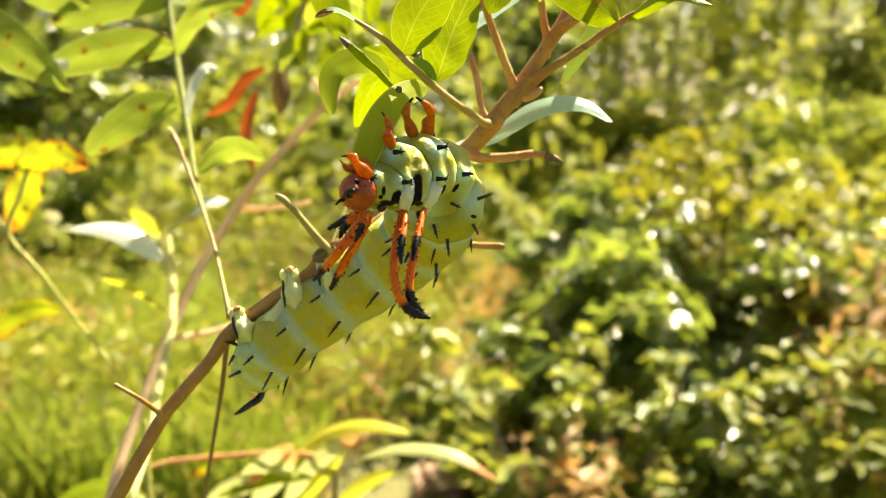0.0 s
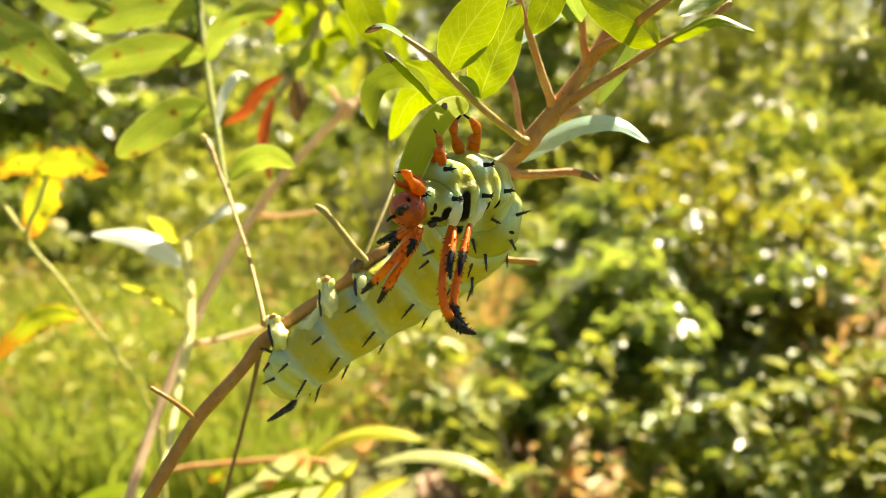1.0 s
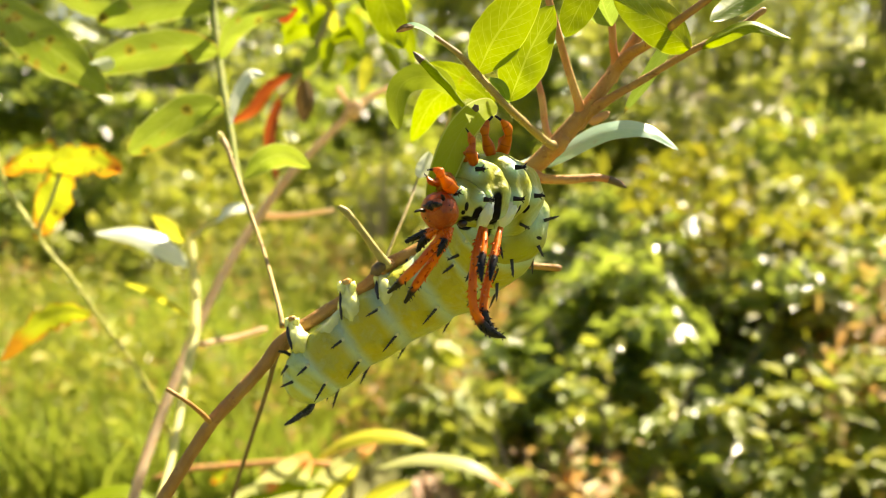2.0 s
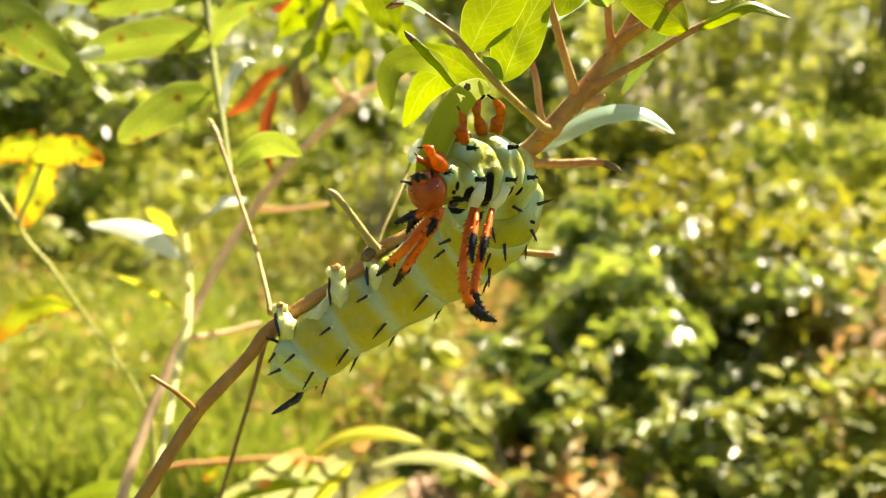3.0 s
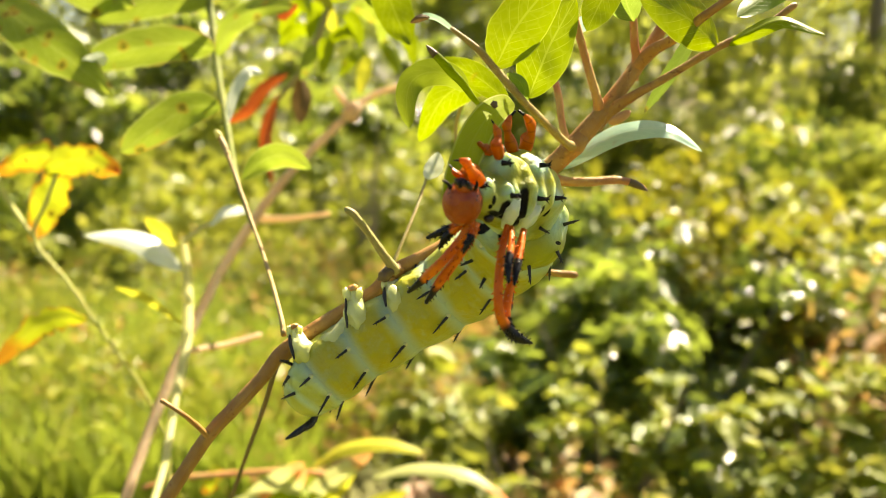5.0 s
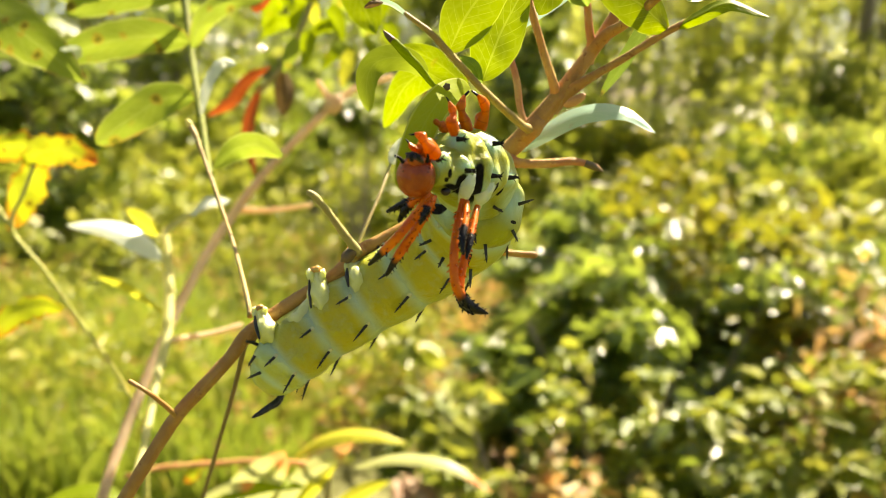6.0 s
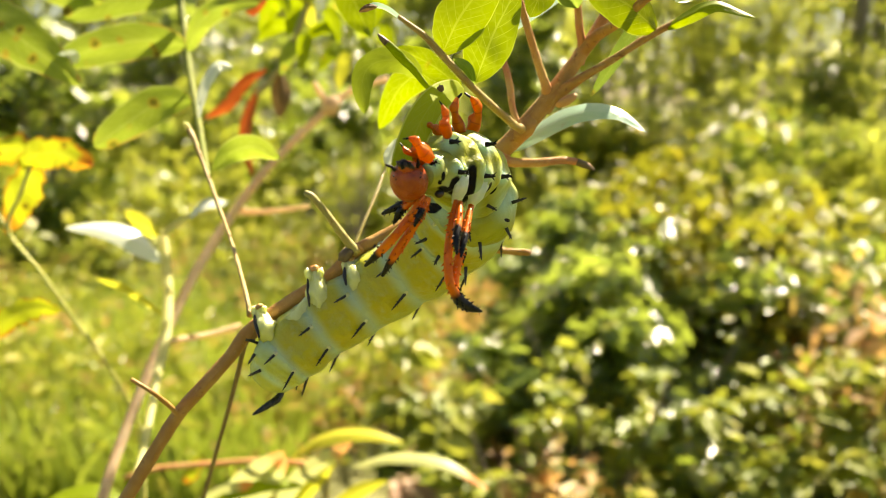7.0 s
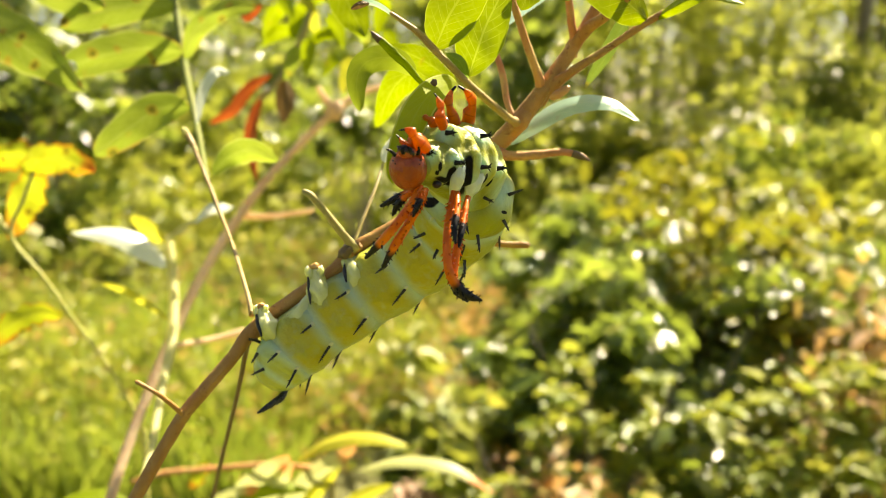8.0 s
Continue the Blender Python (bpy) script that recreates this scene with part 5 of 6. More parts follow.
leaf(low, LEAF_LIME, [(-71.4, 272.0, -185.2), (-89.8, 268.4, -182.4), (-108.3, 265.8, -185.9), (-126.6, 262.6, -192.4)], 4.7, -50)
leaf(low, LEAF_TIPPED, [(-141.2, 277.7, -210.5), (-127.7, 271.9, -197.1), (-115.0, 267.4, -188.0), (-98.6, 263.0, -178.5)], 5.7, 0, 0.25, label=TIP)
leaf(low, LEAF_YELLOW, [(-131.0, 273.7, -168.0), (-132.0, 271.9, -172.6), (-134.8, 270.0, -177.5), (-138.7, 268.7, -182.2)], 4.6, 20, 0.2, label="small drooping yellow leaf", fat=0.5, thin=0.5)
leaf(low, LEAF_LIME, [(-218.4, 250.0, -194.2), (-202.0, 255.6, -185.5), (-182.1, 259.8, -184.8), (-161.1, 260.0, -195.9)], 8.0, 50)


# ---- meadow, shrubs and wood behind ----
def ground_material():
    n = Nodes("ground")
    color = n.mix(n.step(n.noise(0.7, 5), 0.35, 0.7), (0.07, 0.09, 0.02), (0.16, 0.15, 0.045))
    color = n.mix(n.step(n.noise(3.0, 6), 0.5, 0.75), color, (0.18, 0.10, 0.05))
    n.bump(n.noise(30, 6), 0.6, 0.03)
    return n.finish(color, 0.85)


def foliage_material(name, a, b, c, glow, rough=0.38, mix=0.42, gloss=0.5):
    """Small leaves seen far off: each island has its own tint."""
    n = Nodes(name)
    r = n.add("NewGeometry").outputs["Random Per Island"]
    drift = n.math("MULTIPLY", n.math("SUBTRACT", n.noise(1.1, 3), 0.5), 1.6)
    color = n.mix(n.step(n.math("ADD", r, drift), 0.1, 0.9), a, b)
    color = n.mix(n.math("MULTIPLY", n.step(r, 0.86, 0.97), 0.7), color, c)
    n.bump(n.noise(25, 3), 0.5, 0.02)
    n.finish(color, n.math("MULTIPLY_ADD", n.math("FRACT", n.math("MULTIPLY", r, 37.0)), 0.25, rough - 0.08), Specular_IOR_Level=gloss)
    shine = n.add("BsdfTranslucent", Color=n.mix(0.5, color, glow))
    n.put(n.out, "Surface", n.add("MixShader", i0=mix, i1=n.bsdf.outputs[0], i2=shine.outputs[0]).outputs[0])
    return n.mat


GROUND = ground_material()
WEED = foliage_material("weed", (0.15, 0.21, 0.025), (0.32, 0.34, 0.055), (0.50, 0.42, 0.11), (0.56, 0.58, 0.06), 0.4, 0.38)
GRASS = foliage_material("grass", (0.13, 0.21, 0.025), (0.23, 0.29, 0.04), (0.48, 0.42, 0.14), (0.55, 0.64, 0.07), 0.5)
OAK = foliage_material("shrub_leaf", (0.085, 0.135, 0.024), (0.19, 0.255, 0.055), (0.38, 0.34, 0.07), (0.42, 0.50, 0.055), 0.24, 0.5, 1.0)
GOLD = foliage_material("shrub_gold", (0.13, 0.145, 0.014), (0.23, 0.22, 0.02), (0.34, 0.24, 0.03), (0.34, 0.33, 0.022), 0.4, 0.5, 0.5)
# brighter leaf colour that stands in for sunlight on the band right of centre
SUNLIT = foliage_material("sunlit_leaf", (0.28, 0.33, 0.05), (0.44, 0.47, 0.09), (0.52, 0.48, 0.14), (0.80, 0.84, 0.14), 0.45, 0.68)
RUST = foliage_material("shrub_rust", (0.42, 0.24, 0.10), (0.46, 0.38, 0.10), (0.34, 0.13, 0.06), (0.66, 0.40, 0.12), 0.5, 0.5)
LITTER = foliage_material("leaf_litter", (0.34, 0.19, 0.11), (0.46, 0.31, 0.19), (0.20, 0.10, 0.06), (0.55, 0.34, 0.20), 0.55, 0.2)
WOOD = foliage_material("tree_leaf", (0.12, 0.17, 0.022), (0.28, 0.32, 0.05), (0.40, 0.38, 0.08), (0.55, 0.58, 0.07), 0.45, 0.42)

size = 400.0
mesh = bpy.data.meshes.new("ground")
cells = 60
edge_line = np.sign(np.linspace(-1, 1, cells + 1)) * np.abs(np.linspace(-1, 1, cells + 1)) ** 3 * size
gv = [(x, y, 0.05 * noise.noise(Vector((x * 0.4, y * 0.4, 0)))) for y in edge_line for x in edge_line]
gf = [(j * (cells + 1) + i, j * (cells + 1) + i + 1, (j + 1) * (cells + 1) + i + 1, (j + 1) * (cells + 1) + i) for j in range(cells) for i in range(cells)]
mesh.from_pydata(gv, [], gf)
mesh.materials.append(GROUND)
tagged(new("ground", mesh), "weedy olive-brown meadow ground", "ground", kind="structure")


def leaf_mesh(name, centers, sizes, rng, lie=0.6, slim=0.5, outward=None):
    """Many small kite-shaped leaves, each bent a little along its rib, in one mesh; outward tips them over."""
    n = len(centers)
    normal = rng.normal(size=(n, 3)) * (1, 1, lie) + (0, 0, lie)
    if outward is not None:
        normal = rng.normal(size=(n, 3)) * 0.42 + outward + (0, 0, 0.9)
    normal /= np.linalg.norm(normal, axis=1)[:, None]
    along = np.cross(normal, rng.normal(size=(n, 3)))
    along /= np.linalg.norm(along, axis=1)[:, None]
    across = np.cross(normal, along)
    s = np.asarray(sizes)[:, None]
    verts = np.empty((n, 6, 3))
    verts[:, 0] = centers - along * s * 0.5
    verts[:, 1] = centers + across * s * slim * 0.45 - along * s * 0.08 + normal * s * 0.07
    verts[:, 2] = centers + across * s * slim * 0.3 + along * s * 0.25 + normal * s * 0.05
    verts[:, 3] = centers + along * s * 0.55 - normal * s * 0.12
    verts[:, 4] = centers - across * s * slim * 0.3 + along * s * 0.25 + normal * s * 0.05
    verts[:, 5] = centers - across * s * slim * 0.45 - along * s * 0.08 + normal * s * 0.07
    base = np.arange(n)[:, None] * 6
    faces = np.concatenate([base + [0, 1, 2, 3], base + [0, 3, 4, 5]])
    mesh = bpy.data.meshes.new(name)
    mesh.from_pydata(verts.reshape(-1, 3).tolist(), [], faces.tolist())
    return mesh


def plain_part(name, mesh, material, parent, label="", kind=""):
    mesh.materials.append(material)
    ob = new(name, mesh)
    ob.parent = parent
    return tagged(ob, label, kind=kind)


def shrub(name, x, y, height, spread, leaves, leaf_size, material, label, seed, low_part=0.15, stems=7, category="shrub", slim=0.55, droop=0.0, clumps=16, trunk=0.0):
    """Stems that fork from the foot; leaves gather in loose clumps at the twig ends."""
    rng = np.random.default_rng(seed)
    root = new(name)
    root.location = (x, y, 0)
    tagged(root, label, category, {"meadow_bush": "bushes in the meadow", "thicket_bush": "bushes of the thicket"}.get(name, "shrubs near the sapling"))
    tips = []
    for k in range(stems):
        a = rng.uniform(0, 2 * math.pi)
        far = spread * rng.uniform(0.3, 1.0)
        top = Vector((math.cos(a) * far, math.sin(a) * far, height * rng.uniform(0.6, 1.0)))
        bend = Vector((top.x * 0.3, top.y * 0.3, top.z * 0.55))
        thick = height * 0.005 + 0.003
        rows = [(0, 0, -0.03, thick), (*bend, thick * 0.7), (*top, thick * 0.25)]
        verts, faces, uvs = tube(rows, 7, 5, 0.1)
        mesh = bpy.data.meshes.new("stem")
        mesh.from_pydata([v[:] for v in verts], [], faces)
        plain_part("stem", mesh, BARK_GREY, root)
        line = spline(rows, 6)[:, :3]
        for _ in range(5 if droop else 8):
            p = line[rng.integers(4, len(line))]
            tips.append(p + rng.normal(size=3) * (spread * 0.28, spread * 0.28, height * (0.06 if droop else 0.11)))
    if trunk:
        verts, faces, uvs = tube([(0, 0, -0.05, trunk), (trunk, 0, height * 0.3, trunk * 0.8), (-trunk, 0, height * 0.7, trunk * 0.4)], 9, 6, 0.15)
        mesh = bpy.data.meshes.new("trunk")
        mesh.from_pydata([v[:] for v in verts], [], faces)
        plain_part("trunk", mesh, BARK_DARK, root, "dark upright trunk")
    tips = np.array(tips)
    tips = tips[(tips[:, 2] > height * low_part)]
    if droop:  # dense clumps with dark gaps between; the leaves of a clump hang outwards all round it
        hubs = tips[rng.permutation(len(tips))[:clumps]]
        wide = np.array((0.30, 0.30, 0.20)) * spread
        reach = rng.normal(size=(leaves, 3))
        reach *= (rng.uniform(0.25, 1.1, leaves) / np.linalg.norm(reach, axis=1))[:, None]
        pick = rng.integers(0, len(hubs), leaves)
        spots = hubs[pick] + reach * wide * rng.uniform(0.7, 1.3, len(hubs))[pick][:, None]
        outward = reach * (1, 1, 0.3) * droop
    else:
        spots = tips[rng.integers(0, len(tips), leaves)] + rng.normal(size=(leaves, 3)) * leaf_size * (1.15, 1.15, 0.7)
        outward = None
    mesh = leaf_mesh("crown", spots, leaf_size * (0.5 + 1.5 * rng.random(leaves) ** 3), rng, 1.5, slim, outward)
    mesh.polygons.foreach_set("use_smooth", [True] * len(mesh.polygons))
    plain_part("crown", mesh, material, root)
    return root


OAK_LABEL = "dark green oak shrub with glossy leaves"
shrub("oak_shrub", 0.50, 2.35, 0.92, 0.38, 4800, 0.058, OAK, OAK_LABEL, 3, 0.3, 12, droop=0.55, clumps=46, trunk=0.022)
shrub("oak_shrub", 0.95, 2.6, 0.88, 0.40, 4200, 0.06, OAK, "dark green shrub with glossy leaves", 4, 0.15, 10, droop=0.55, clumps=40)
shrub("oak_shrub", 0.52, 2.8, 0.92, 0.28, 2400, 0.06, OAK, "dark green oak shrub behind the others", 14, 0.3, 8, droop=0.55, clumps=30)
shrub("oak_shrub", 0.62, 2.05, 0.78, 0.30, 2400, 0.054, OAK, "low green oak shrub with glossy leaves", 15, 0.12, 9, droop=0.55, clumps=32)
shrub("oak_shrub", 0.42, 1.88, 0.76, 0.24, 2100, 0.05, OAK, "young green oak shrub at the edge of the others", 21, 0.6, 12, droop=0.55, clumps=30)
shrub("golden_shrub", 0.90, 2.5, 1.08, 0.29, 1600, 0.05, GOLD, "shrub with sunlit golden leaves", 5, 0.55, 14)
shrub("golden_shrub", 0.70, 2.65, 1.07, 0.30, 1600, 0.05, GOLD, "shrub with golden-green leaves", 16, 0.5, 13)
shrub("golden_shrub", 1.36, 2.75, 0.6, 0.24, 500, 0.08, GOLD, "small shrub turning gold", 6, 0.1, 6, droop=0.4)
shrub("rusty_shrub", 1.20, 2.5, 0.86, 0.26, 190, 0.07, RUST, "small shrub with rust-coloured leaves", 7, 0.25, 6)
shrub("leafy_shrub", 0.95, 1.9, 0.76, 0.28, 2000, 0.042, WEED, "small sunlit yellow-green shrub", 9, 0.05, 7, droop=0.4, clumps=26)
shrub("leafy_shrub", 0.14, 2.3, 0.66, 0.28, 900, 0.06, WEED, "small pale green shrub in the weeds", 17, 0.05, 7, droop=0.4)
shrub("leafy_shrub", 0.21, 1.6, 0.74, 0.20, 900, 0.045, WEED, "low yellow-green shrub before the oaks", 18, 0.05, 7, droop=0.4, clumps=20)
shrub("leafy_shrub", 0.62, 1.75, 0.60, 0.24, 1500, 0.04, WEED, "low leafy shrub at the foot of the oaks", 19, 0.05, 7, droop=0.4, clumps=20)
shrub("leafy_shrub", 0.27, 1.72, 0.58, 0.18, 1100, 0.04, WEED, "low sunlit shrub among dead leaves", 24, 0.1, 8, droop=0.4, clumps=24)
shrub("leafy_shrub", 0.36, 1.68, 0.76, 0.17, 1500, 0.042, WEED, "green shrub between the oaks and dead leaves", 28, 0.42, 9, droop=0.4, clumps=30)
shrub("rusty_shrub", 1.04, 1.98, 0.84, 0.16, 420, 0.045, RUST, "shrub with soft tan and rusty leaves", 29, 0.3, 8)
shrub("rusty_shrub", 0.26, 1.36, 0.66, 0.10, 300, 0.034, RUST, "low clump of dead rusty leaves", 8, 0.6, 5)
shrub("oak_shrub", -2.75, 6.0, 2.15, 0.78, 2300, 0.13, OAK, "dark green oak shrub alone in the meadow", 22, 0.5, 9, droop=0.55, clumps=18)
shrub("meadow_bush", 0.85, 8.0, 2.5, 0.42, 1100, 0.13, OAK, "tall dark bush before the wood", 23, 0.45, 9, "bush", droop=0.4, clumps=26)
shrub("meadow_bush", -0.44, 5.0, 1.42, 0.34, 1500, 0.07, OAK, "dark green bush in the meadow", 26, 0.7, 9, "bush", droop=0.5, clumps=22)
lay = random.Random(77)
for k in range(26):
    y = lay.uniform(3.4, 9.5)
    x = lay.uniform(-0.62, 0.62) * y
    # right of centre some bushes take the leaf colour with sunlight painted in
    kind = lay.choice((WEED, WEED, GRASS, GRASS, WOOD)) if x / y < 0.1 else lay.choice((SUNLIT, WEED, SUNLIT, GRASS))
    shrub("meadow_bush", x, y, lay.uniform(0.12, 0.17) * y + 0.1, 0.10 * y, 1700, 0.013 * y, kind, "leafy sunlit meadow bush", 20 + k, 0.03, 6, "bush", droop=0.4 if y < 5.5 else 0.0, clumps=12)
for k in range(26):
    y = lay.uniform(10.5, 15)
    x = (k / 25 - 0.5) * 1.4 * y
    # bushes in the bright band get the painted-in sunlight
    kind = SUNLIT if 0.16 < x / y < 0.42 else lay.choice((WOOD, OAK, WOOD, OAK, OAK))
    tall = lay.uniform(2.4, 4.4) * (0.68 if 0.42 < x / y < 0.58 else 1.0)  # a gap where the bare trunks stand
    shrub("thicket_bush", x, y, tall, 1.2, 1700, 0.14, kind, "tall leafy bush in the thicket", 120 + k, 0.0, 8, "bush")


def weeds(name, count, y_range, height, leaf_size, per, material, label, seed, all_round=False):
    rng = np.random.default_rng(seed)
    y = rng.uniform(y_range[0] ** 0.5, y_range[1] ** 0.5, count) ** 2
    x = rng.uniform(-1, 1, count) * (0.62 * y + 0.4)
    hub = rng.integers(0, count, count // 9)[rng.integers(0, count // 9, count)]  # plants stand in loose clumps
    near = rng.random(count) < 0.86
    x, y = np.where(near, x[hub] + rng.normal(size=count) * 0.035 * y[hub], x), np.where(near, y[hub] + rng.normal(size=count) * 0.05 * y[hub], y)
    if all_round:  # the same weeds on the other sides of the path
        a = rng.uniform(-0.32 * math.pi, 1.32 * math.pi, count)
        x, y = np.cos(a) * y, -np.sin(a) * y
    h = height * rng.uniform(0.45, 1.1, count)
    up = rng.uniform(0.1, 1, (count, per)) * h[:, None]
    spots = np.stack([x[:, None] + rng.normal(size=(count, per)) * 0.06, y[:, None] + rng.normal(size=(count, per)) * 0.06, up], -1).reshape(-1, 3)
    mesh = leaf_mesh(name, spots, leaf_size * rng.uniform(0.5, 1.3, len(spots)), rng, 0.8, 0.35)
    mesh.materials.append(material)
    tagged(new(name, mesh), label, "weeds", kind="stuff")


weeds("weeds", 1600, (2.6, 6.5), 0.46, 0.06, 26, WEED, "sunlit yellow-green meadow weeds", 31)
weeds("weeds", 900, (0.3, 2.3), 0.22, 0.06, 10, WEED, "short weeds round the sapling's foot", 35)
weeds("weeds", 700, (5.5, 16.0), 0.9, 0.17, 18, WEED, "pale far meadow weeds", 32)

weeds("weeds", 760, (2.4, 6.0), 0.42, 0.06, 16, RUST, "dry brown weeds among the green", 34)
weeds("weeds", 3200, (1.2, 9.0), 0.5, 0.09, 14, WEED, "meadow weeds on the near side of the sapling", 33, True)


def litter(count, x_range, y_range, seed):
    """Dead leaves lying loose under the oaks."""
    rng = np.random.default_rng(seed)
    spots = np.stack([rng.uniform(*x_range, count), rng.uniform(*y_range, count), rng.uniform(0.02, 0.09, count)], -1)
    mesh = leaf_mesh("leaf_litter", spots, rng.uniform(0.05, 0.11, count), rng, 2.5, 0.6)
    mesh.materials.append(LITTER)
    tagged(new("leaf_litter", mesh), "pinkish brown dead oak leaves on the ground", "leaf litter", kind="stuff")


litter(1500, (-0.1, 1.5), (1.5, 3.2), 51)


def grass(name, count, x_range, y_range, height, seed):
    rng = np.random.default_rng(seed)
    foot = np.stack([rng.uniform(*x_range, count), rng.uniform(*y_range, count), np.zeros(count)], -1)
    foot[:, 0] *= foot[:, 1] / y_range[1]
    h = height * rng.uniform(0.4, 1.15, count)
    lean = rng.normal(size=(count, 2)) * 0.3
    side = rng.normal(size=(count, 2))
    side = side / np.linalg.norm(side, axis=1)[:, None] * 0.006
    verts = np.zeros((count, 5, 3))
    for k, (s, w) in enumerate(((0, 1), (0, -1), (0.55, -0.8), (0.55, 0.8), (1, 0))):
        verts[:, k] = foot
        verts[:, k, :2] += lean * h[:, None] * s**1.7 + side * w
        verts[:, k, 2] += h * s
    base = np.arange(count)[:, None] * 5
    faces = (base + [0, 1, 2, 3]).tolist() + (base + [3, 2, 4]).tolist()
    mesh = bpy.data.meshes.new(name)
    mesh.from_pydata(verts.reshape(-1, 3).tolist(), [], faces)
    mesh.materials.append(GRASS)
    tagged(new(name, mesh), "soft bright green meadow grass", "grass", kind="stuff")


grass("grass", 11000, (-2.7, -0.75), (2.3, 4.6), 0.34, 42)


def tree(x, y, height, trunk, leaves, seed, low_part, label, material=None):
    rng = np.random.default_rng(seed)
    root = new("tree")
    root.location = (x, y, 0)
    tagged(root, label, "tree", "trees at the edge of the wood")
    rows = [(0, 0, -0.1, trunk), (rng.normal() * 0.1, 0, height * 0.4, trunk * 0.8), (rng.normal() * 0.2, 0, height * 0.95, trunk * 0.2)]
    verts, faces, uvs = tube(rows, 9, 6, 0.15)
    mesh = bpy.data.meshes.new("trunk")
    mesh.from_pydata([v[:] for v in verts], [], faces)
    plain_part("trunk", mesh, BARK_GREY, root)
    spots = []
    for k in range(16):
        z = height * rng.uniform(low_part, 0.95)
        a = rng.uniform(0, 2 * math.pi)
        reach = height * 0.26 * (1.15 - z / height) + 0.5
        end = Vector((math.cos(a) * reach, math.sin(a) * reach, z + reach * 0.35))
        verts, faces, uvs = tube([(0, 0, z - 0.2, trunk * 0.3), (*(end * 0.5 + Vector((0, 0, z * 0.5 - 0.1))), trunk * 0.2), (*end, trunk * 0.06)], 5, 3)
        mesh = bpy.data.meshes.new("limb")
        mesh.from_pydata([v[:] for v in verts], [], faces)
        plain_part("limb", mesh, BARK_GREY, root)
        share = rng.normal(size=(leaves // 16, 3)) * (reach * 0.34, reach * 0.34, reach * 0.24)
        spots.append(np.array(end) * (0.75, 0.75, 1) + share)
    spots = np.concatenate(spots)
    plain_part("crown", leaf_mesh("crown", spots, 0.17 * rng.uniform(0.6, 1.3, len(spots)), rng, 0.8, 0.6), material or WOOD, root)


place = random.Random(8)
for k in range(22):
    x = -15 + k * 1.45 + place.uniform(-0.5, 0.5)
    # trees behind the bright band carry the same painted sunlight
    tree(x, 19 + place.uniform(-3, 6), place.uniform(7, 11), place.uniform(0.08, 0.16), 2600, 60 + k, place.uniform(0.05, 0.2), "leafy tree at the edge of the wood", SUNLIT if 2.5 < x < 8 else WOOD)
for k, (x, y) in enumerate(((6.72, 13.8), (7.6, 14.6), (5.0, 15.5), (-2.6, 15.0))):
    tree(x, y, 11, 0.13, 1600, 90 + k, 0.4, "slim dark-trunked tree at the wood's edge")


# ---- what moves ----
SWAY = [
    (0, -0.13),
    (0.1, 0.01),
    (0.2, 0.15),
    (0.3, 0.36),
    (0.4, 0.62),
    (0.5, 0.85),
    (0.6, 0.97),
    (0.7, 1.06),
    (0.8, 1.15),
    (0.9, 1.25),
    (1, 1.31),
    (1.1, 1.42),
    (1.2, 1.57),
    (1.3, 1.72),
    (1.4, 1.87),
    (1.5, 2.01),
    (1.6, 2),
    (1.7, 1.98),
    (2.8, 1.67),
    (2.9, 1.66),
    (3, 1.64),
    (3.1, 1.33),
    (3.2, 1.02),
    (3.3, 0.69),
    (3.4, 0.34),
    (3.5, 0),
    (3.6, 0.24),
    (3.7, 0.47),
    (3.8, 0.71),
    (3.9, 0.97),
    (4, 1.22),
    (4.1, 1.28),
    (4.2, 1.35),
    (5.3, 2.22),
    (5.4, 2.31),
    (5.5, 2.39),
    (5.6, 2.13),
    (5.7, 1.87),
    (5.8, 1.61),
    (5.9, 1.35),
    (6, 1.09),
    (6.1, 1.12),
    (6.2, 1.16),
    (6.3, 1.19),
    (6.4, 1.22),
    (6.5, 1.23),
    (6.6, 1.14),
    (6.7, 1.06),
    (6.8, 0.97),
    (6.9, 0.89),
    (7, 0.82),
    (7.1, 0.6),
    (7.2, 0.38),
    (7.3, 0.16),
    (7.4, -0.06),
    (7.5, -0.28),
    (7.6, -0.33),
    (7.7, -0.38),
    (7.8, -0.43),
    (7.9, -0.47),
    (8, -0.51),
]
HEAD = [  # seconds, shift in mm to the right and up, nod, tilt
    (0, -0.29, -0.29, 35, -45),
    (0.5, 0.19, -1.05, 35, -60),
    (1, 0.38, -0.86, 35, -45),
    (1.5, 1.05, -0.67, 35, -40),
    (1.7, 0.76, -0.57, 30, -35),
    (2.8, 0.19, -0.48, 15, -20),
    (3, 0.10, -0.48, 10, -18),
    (3.5, 0.00, 0.00, 0, 0),
    (4, 0.38, 0.38, 0, 2),
    (4.2, 0.57, 0.57, 0, 3),
    (5.3, 1.34, 1.34, 0, 5),
    (5.5, 1.34, 1.34, 0, 5),
    (6, 1.62, 2.10, 0, 2),
    (6.5, 0.57, 0.57, 25, -30),
    (7, 1.24, 1.24, 5, -5),
    (7.5, 0.57, 1.53, 5, -5),
    (8, 1.81, 2.20, 0, 2),
]
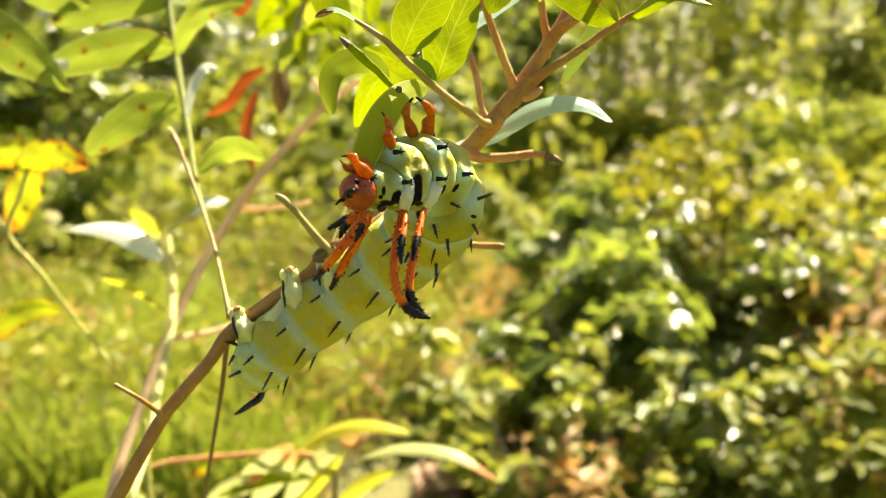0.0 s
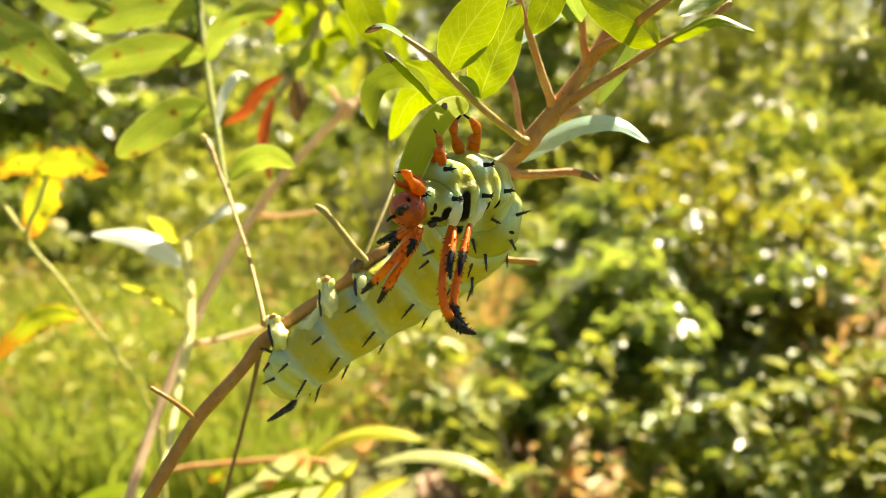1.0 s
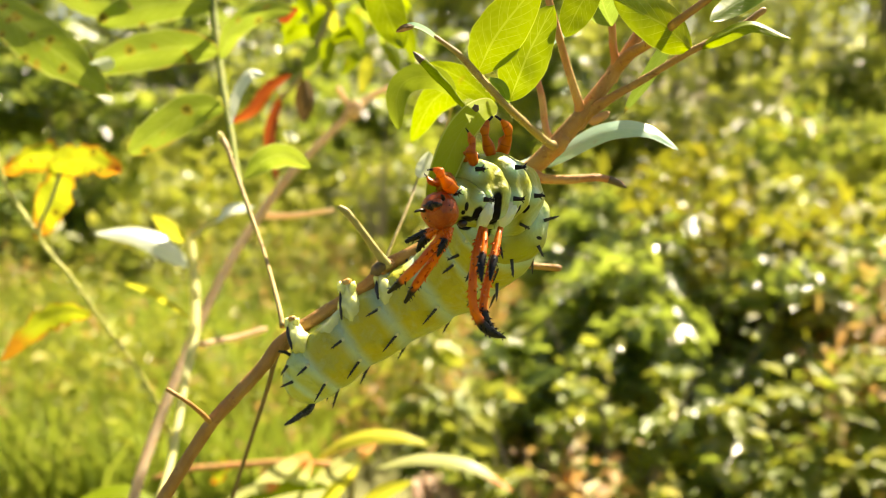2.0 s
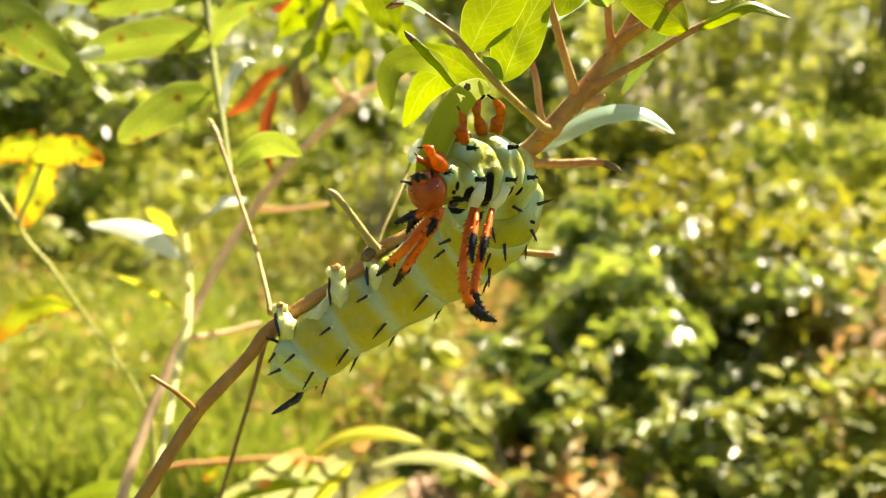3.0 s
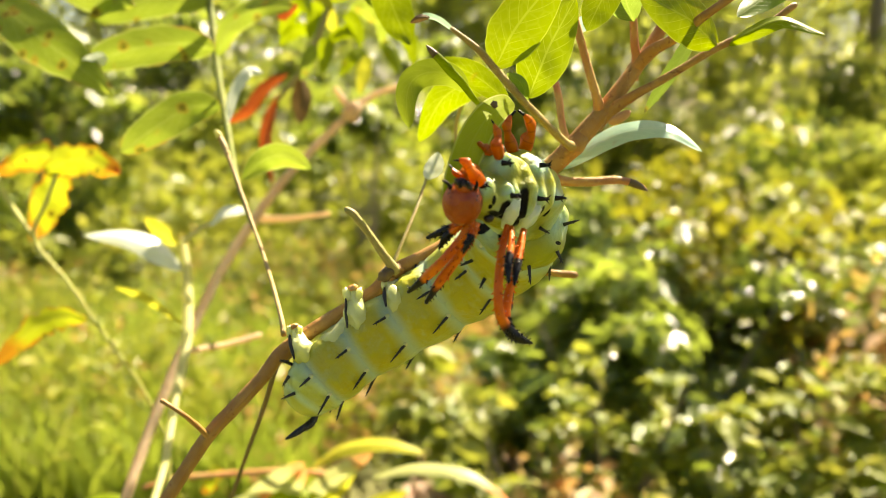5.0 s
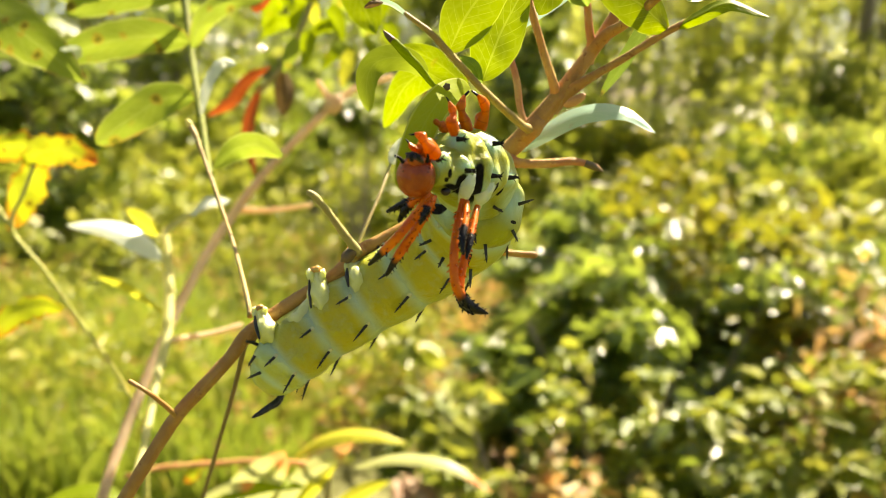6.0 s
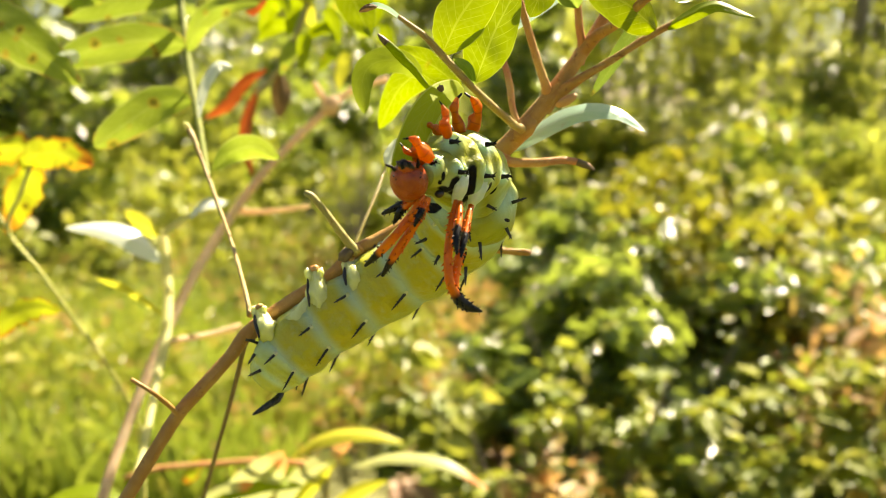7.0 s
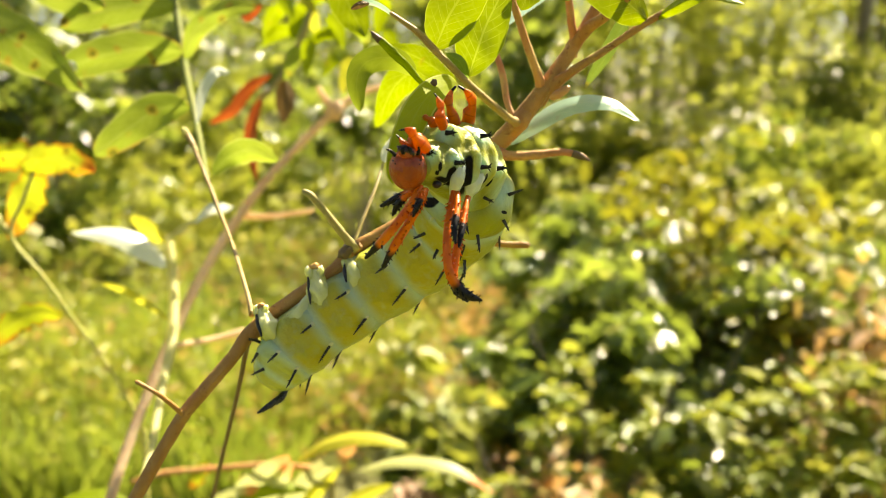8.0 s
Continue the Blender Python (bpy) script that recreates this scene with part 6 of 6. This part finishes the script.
LEAN = [  # seconds, degrees by which the yellowing sapling leans to the right about its foot
    (0, 0.108),
    (0.5, 0.065),
    (1, 0.086),
    (1.5, 0.301),
    (3, 0.032),
    (3.5, 0.000),
    (4, 0.118),
    (5.5, 0.431),
    (6, 0.301),
    (6.5, 0.258),
    (7, 0.237),
    (7.5, 0.194),
    (8, 0.161),
]
NECK = [  # seconds, shift in mm to the right and up
    (0, -0.86, -0.76),
    (0.5, -0.10, -1.15),
    (1, 0.19, -1.05),
    (1.5, 0.10, -0.29),
    (3, 0.19, -0.19),
    (3.5, 0.00, 0.00),
    (4, 0.76, 0.57),
    (5.5, 1.72, 1.62),
    (6, 2.29, 2.10),
    (6.5, 1.43, 1.15),
    (7, 2.10, 1.53),
    (7.5, 1.53, 1.24),
    (8, 2.39, 1.91),
]


def motions():
    def swung(base):
        """The sway of the branch about its foot, for a thing that stands at base."""
        rows = []
        for t, degrees in SWAY:
            turn = Matrix.Rotation(radians(degrees), 4, AHEAD)
            rows.append((t, Matrix.Translation(BRANCH_FOOT) @ turn @ Matrix.Translation(base - BRANCH_FOOT)))
        return rows

    walk(plant, swung(BRANCH_FOOT))
    walk(caterpillar, swung(ORIGIN + Vector(cat_base) * MM))
    foot = ORIGIN + Vector((-190.0, 300.0, -1225.0)) * MM
    here = left.location.copy()
    walk(left, [(t, Matrix.Translation(foot) @ Matrix.Rotation(radians(a), 4, "Y") @ Matrix.Translation(here - foot)) for t, a in LEAN])
    middle = (HEAD_MID - Vector(cat_base)) * MM
    walk(head, [(t, Matrix.Translation(middle + Vector((x, 0, z)) * MM) @ pose(0, 0, 0, nod, tilt, 0)) for t, x, z, nod, tilt in HEAD])
    walk(segments[10], [(t, pose(x * MM, 0, z * MM)) for t, x, z in NECK])
    walk(segments[9], [(t, pose(x * 0.8 * MM, 0, z * 0.7 * MM)) for t, x, z in NECK])
    walk(segments[8], [(t, pose(x * 0.4 * MM, 0, z * 0.3 * MM)) for t, x, z in NECK])


motions()
